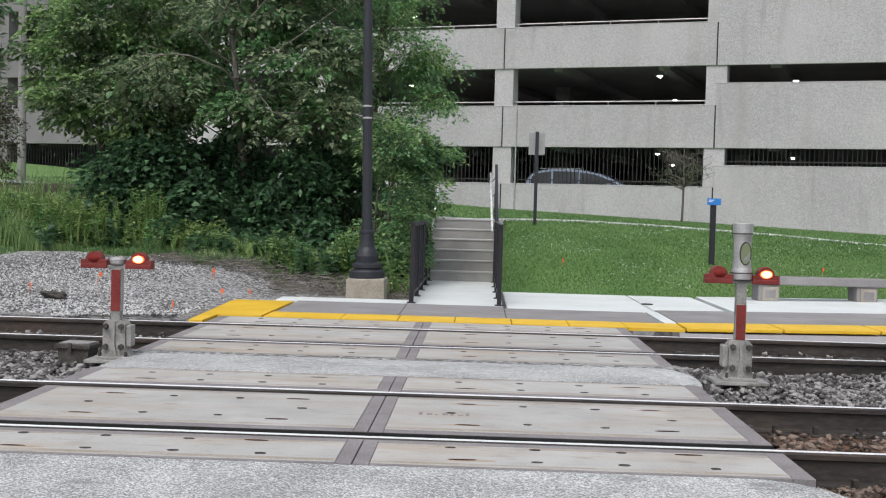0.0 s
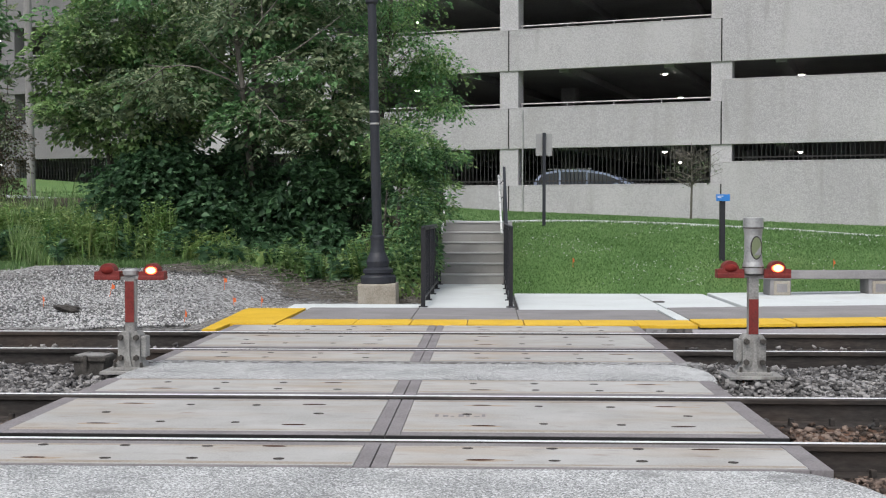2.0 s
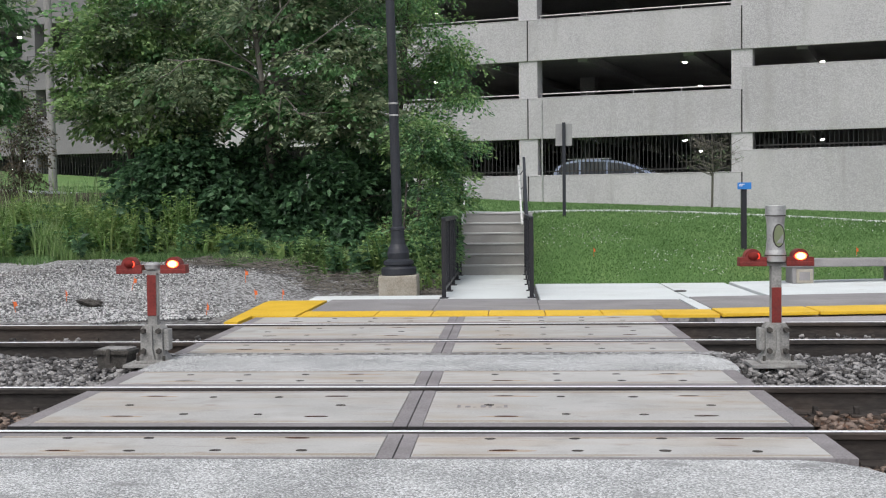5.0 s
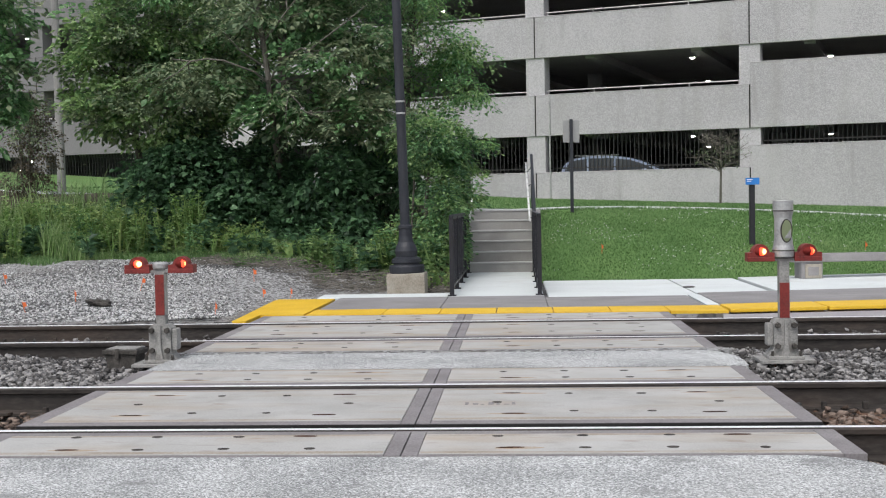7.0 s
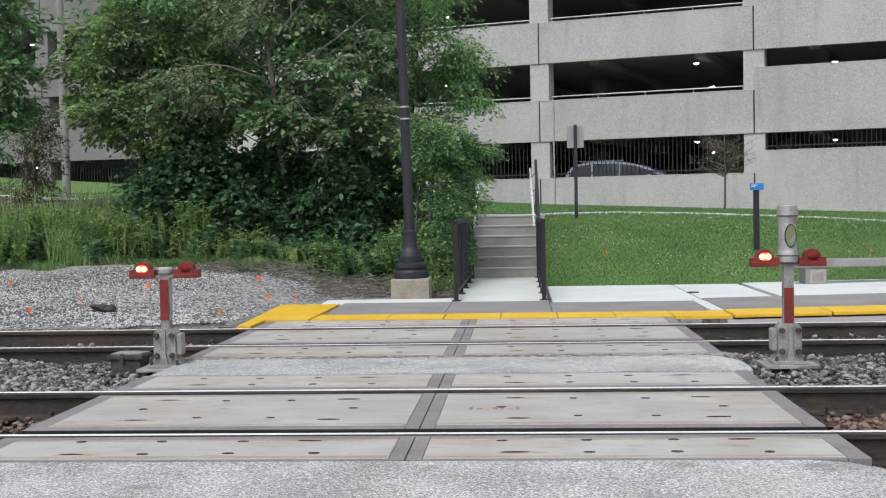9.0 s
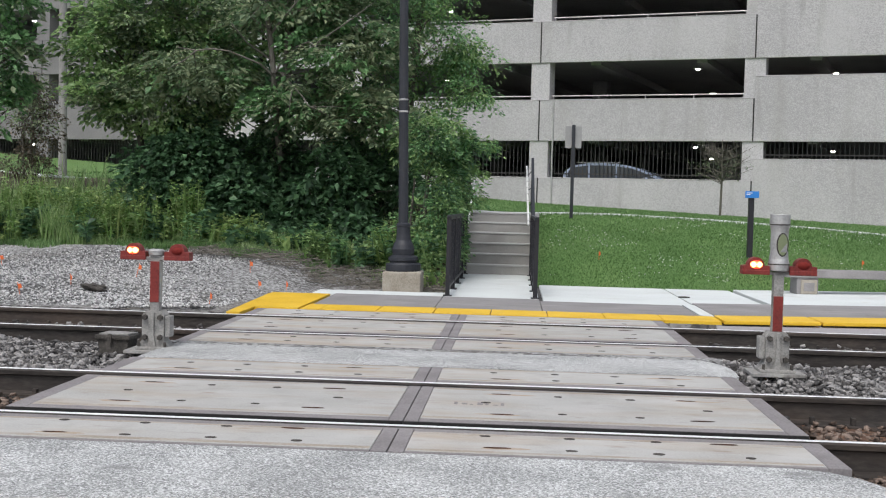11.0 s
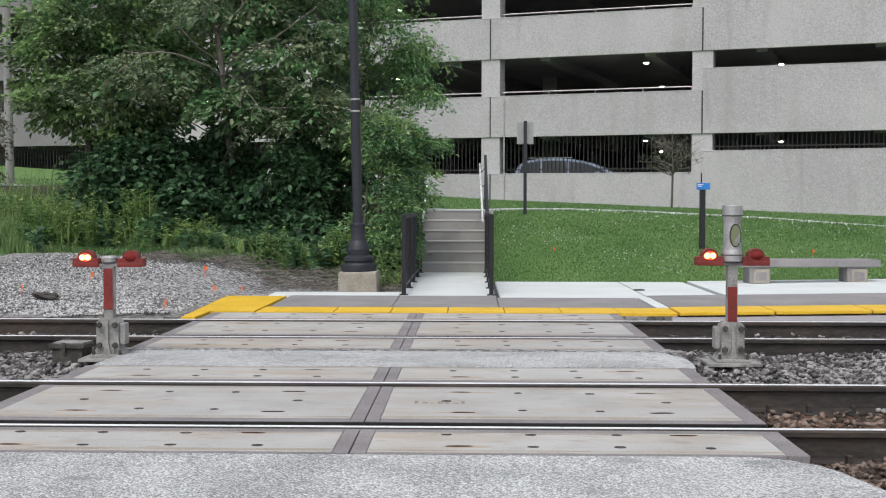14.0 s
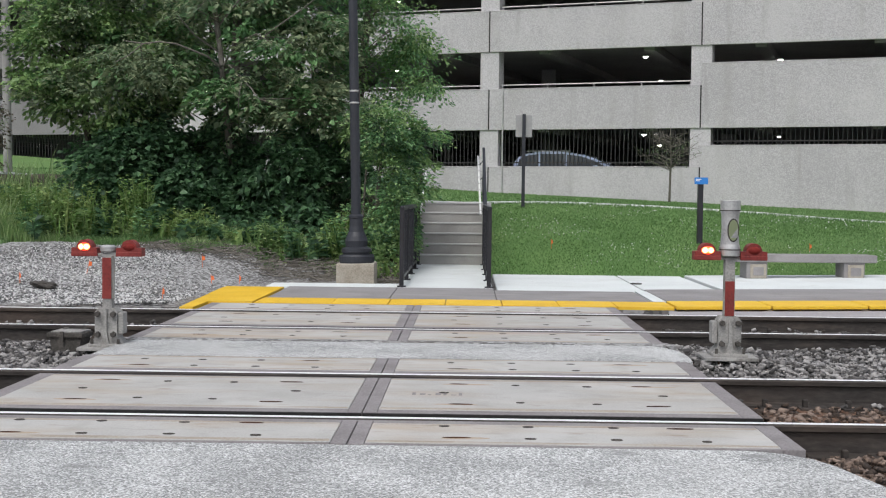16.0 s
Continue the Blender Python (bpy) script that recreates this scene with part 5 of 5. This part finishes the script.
def build_gravel():
    n = 95000
    x, y = rng.uniform(-10, -1.9, n), rng.uniform(6.3, 13.2, n)
    k = (y < veg_front(x) + 0.4) & ~((x > -2.7) & (y < 8.6)) & ~((x > -2.05) & (y < 9.6))
    dirt = 0.5 * np.sin(x * 0.9 + 1.0) * np.sin(y * 1.2 + 0.5) + 0.9 * smooth(-4.6, -2.6, x) * smooth(8.2, 10.5, y) + 0.35 * smooth(9.0, 12.0, y)
    k = k & (rng.uniform(size=n) > 0.25 + dirt)
    x, y = x[k], y[k]
    r = rng.uniform(0.005, 0.017, len(x)) * (0.85 + 0.2 * smooth(8.6, 7.0, y))
    stones("loose_gravel", x, y, height(x, y) + 0.05 * np.sin(x * 1.7 + y) * np.sin(y * 1.3) + 0.004, r, M_gravel, "pale crushed limestone gravel beside the track", "gravel", 0.75)


build_gravel()


# ---- parked car ----
def build_car():
    c = group("parked_car", GARAGE @ pose(3.3, 1.5, 1.3) @ Matrix.Diagonal((1.14, 1, 1, 1)), "silver-blue estate car parked behind the garage bars", "car")
    body = [(-2.3, 0.3), (2.25, 0.3), (2.3, 0.62), (2.24, 0.86), (1.9, 1.0), (1.3, 1.09), (-2.2, 1.08), (-2.32, 0.7)]
    bm = prism(bmesh.new(), body, "y", -0.9, 0.9)
    bmesh.ops.bevel(bm, geom=bm.edges[:], offset=0.06, segments=2, affect="EDGES")
    part("body", bm, M_car, c)
    bm = prism(bmesh.new(), [(-2.25, 1.0), (1.5, 1.0), (0.95, 1.32), (0.45, 1.54), (-0.1, 1.66), (-0.7, 1.7), (-1.3, 1.69), (-1.8, 1.6), (-2.1, 1.38)], "y", -0.76, 0.76)
    bmesh.ops.bevel(bm, geom=bm.edges[:], offset=0.05, segments=2, affect="EDGES")
    part("cabin", bm, M_car, c)
    for y0, y1 in ((-0.79, -0.755), (0.755, 0.79)):
        for pts in ([(-2.0, 1.12), (-1.25, 1.08), (-1.25, 1.6), (-1.72, 1.53), (-1.95, 1.38)], [(-1.18, 1.08), (-0.3, 1.08), (-0.3, 1.6), (-1.18, 1.61)], [(-0.22, 1.08), (1.15, 1.1), (0.75, 1.33), (0.3, 1.5), (-0.22, 1.58)]):
            part("side_window", prism(bmesh.new(), pts, "y", y0, y1), M_carglass, c, "tinted side window")
    part("roof_rail", box(bmesh.new(), -1.7, -0.1, -0.7, -0.66, 1.7, 1.74, 0.01), M_galv, c)
    part("tail_light", box(bmesh.new(), -2.36, -2.2, -0.88, -0.6, 0.85, 1.05, 0.02), M_redpaint, c, "red tail light")
    for x in (-1.4, 1.4):
        for y in (-0.88, 0.68):
            w = part("wheel", rod(bmesh.new(), (x, y, 0.33), (x, y + 0.2, 0.33), 0.33, seg=24), M_black, c)
            part("rim", rod(bmesh.new(), (x, y - 0.01, 0.33), (x, y + 0.21, 0.33), 0.2, seg=16), M_galv, w)
    part("mirror", box(bmesh.new(), 0.75, 0.9, -1.02, -0.88, 1.02, 1.15, 0.03), M_car, c)


build_car()


# ---- young tree before the garage, pole, flags, rock ----
def build_sapling():
    x, y = 7.74, 36.3
    z = float(height(x, y))
    t = group("young_tree", pose(x, y, z), "thin half-bare young tree before the garage wall", "tree")
    r = np.random.default_rng(5)
    bm = bmesh.new()
    rod(bm, (0, 0, -0.1), (0.03, 0, 1.4), 0.045, 0.035, 8, False)
    rod(bm, (0.03, 0, 1.4), (0.0, 0, 2.7), 0.035, 0.008, 6, False)
    tips = []
    for i in range(60):
        h = r.uniform(1.1, 2.3)
        a, L = r.uniform(0, 6.28), r.uniform(0.6, 1.25) * (1.15 - 0.25 * (h - 1.1))
        p0 = Vector((0.02, 0, h))
        p1 = p0 + Vector((math.cos(a) * L * 0.5, math.sin(a) * L * 0.5, 0.2 * L))
        p2 = p0 + Vector((math.cos(a) * L, math.sin(a) * L, r.uniform(0.1, 0.6) * L))
        rod(bm, p0, p1, 0.014, 0.009, 4, False)
        rod(bm, p1, p2, 0.009, 0.004, 4, False)
        for _ in range(4):
            q = p1.lerp(p2, r.uniform(0, 1))
            e = q + Vector(r.normal(0, 0.16, 3)) + Vector((0, 0, 0.1))
            rod(bm, q, e, 0.006, 0.003, 3, False)
            tips.append(e)
    part("trunk", bm, M_bark, t)
    P = np.array([p for p in tips if p.z < 2.1 and r.uniform() < 0.6])
    P = np.repeat(P, 3, 0) + r.normal(0, 0.06, (len(P) * 3, 3))
    leaf_mesh("crown", P, r.normal(size=P.shape), np.full(len(P), 0.07), 0.6, M_leafdull, t)


build_sapling()


def build_pole():
    z = float(height(-10.05, 21.0))
    p = group("utility_pole", pose(-10.05, 21.0, z), "weathered grey wooden utility pole beyond the path", "pole")
    part("shaft", rod(bmesh.new(), (0, 0, -0.3), (-0.1, 0, 9), 0.1, 0.075, 14), M_pole, p)


build_pole()


tagged(part("drain_cover", lathe(bmesh.new(), [(0.08, 0.0), (0.08, 0.012), (0.06, 0.016)], 20, pose(2.83, 9.86, 0.0)), M_darkbox), "small round dark cover in the pale pavement", "drain cover")


def build_flags():
    spots = ((-2.72, 9.0), (-2.45, 9.4), (-2.9, 7.2), (-3.05, 9.9), (-5.2, 7.4), (-4.4, 9.2), (-4.9, 8.2), (-6.4, 9.6), (1.9, 12.9), (4.35, 12.6), (6.05, 13.0))
    for i, (x, y) in enumerate(spots):
        z = float(height(x, y))
        f = group("marker_flag", pose(x, y, z, 0, random.uniform(-14, 14), random.uniform(-60, 60)), "small orange survey flag on a wire in the ground", "flag", "orange survey flags")
        part("wire", rod(bmesh.new(), (0, 0, -0.03), (0, 0, 0.16), 0.003, seg=5), M_orange, f)
        part("flag", prism(bmesh.new(), [(0.0, 0.08), (0.04, 0.085), (0.035, 0.135), (0.0, 0.14)], "y", -0.004, 0.004), M_orange, f)


build_flags()


def build_rock():
    bm = bmesh.new()
    bmesh.ops.create_icosphere(bm, subdivisions=3, radius=1)
    for v in bm.verts:
        v.co *= 1 + 0.45 * noise.noise(v.co * 1.6) + 0.2 * noise.noise(v.co * 4.0)
        v.co = Vector((v.co.x * 0.16, v.co.y * 0.1, v.co.z * 0.045))
    bm.transform(pose(-4.5, 7.95, float(height(-4.5, 7.95)) + 0.04, 0, 8, 10))
    tagged(part("rock", bm, M_darkbox), "flat dark rock lying on the pale gravel", "rock")


build_rock()


# ---- exterior small things, animation ----
def motions():
    START, PERIOD, LIT = 0.081, 0.983, 0.5555
    for side in ("left", "right"):
        for lens, at in LENSES[side]:
            def turned(a):
                return Matrix.Translation(at) @ pose(0, 0, 0, 0, 0, a)
            on0 = START if side == "left" else START + LIT - PERIOD
            span = LIT if side == "left" else PERIOD - LIT
            lit = side == "right"
            rows = [(0.0, turned(0 if lit else 176))]
            events = []
            t = on0
            while t < 16.0:
                events += [(t, True), (t + span, False)]
                t += PERIOD
            for te, on in events:
                if te <= 0.04 or te > 15.9:
                    continue
                if on:
                    rows += [(te - 1 / 30, turned(176)), (te, turned(117)), (te + 1 / 30, turned(58)), (te + 2 / 30, turned(0))]
                else:
                    rows += [(te, turned(0)), (te + 1 / 30, turned(88)), (te + 2 / 30, turned(176))]
            rows.append((16.0, rows[-1][1]))
            walk(lens, rows)


motions()
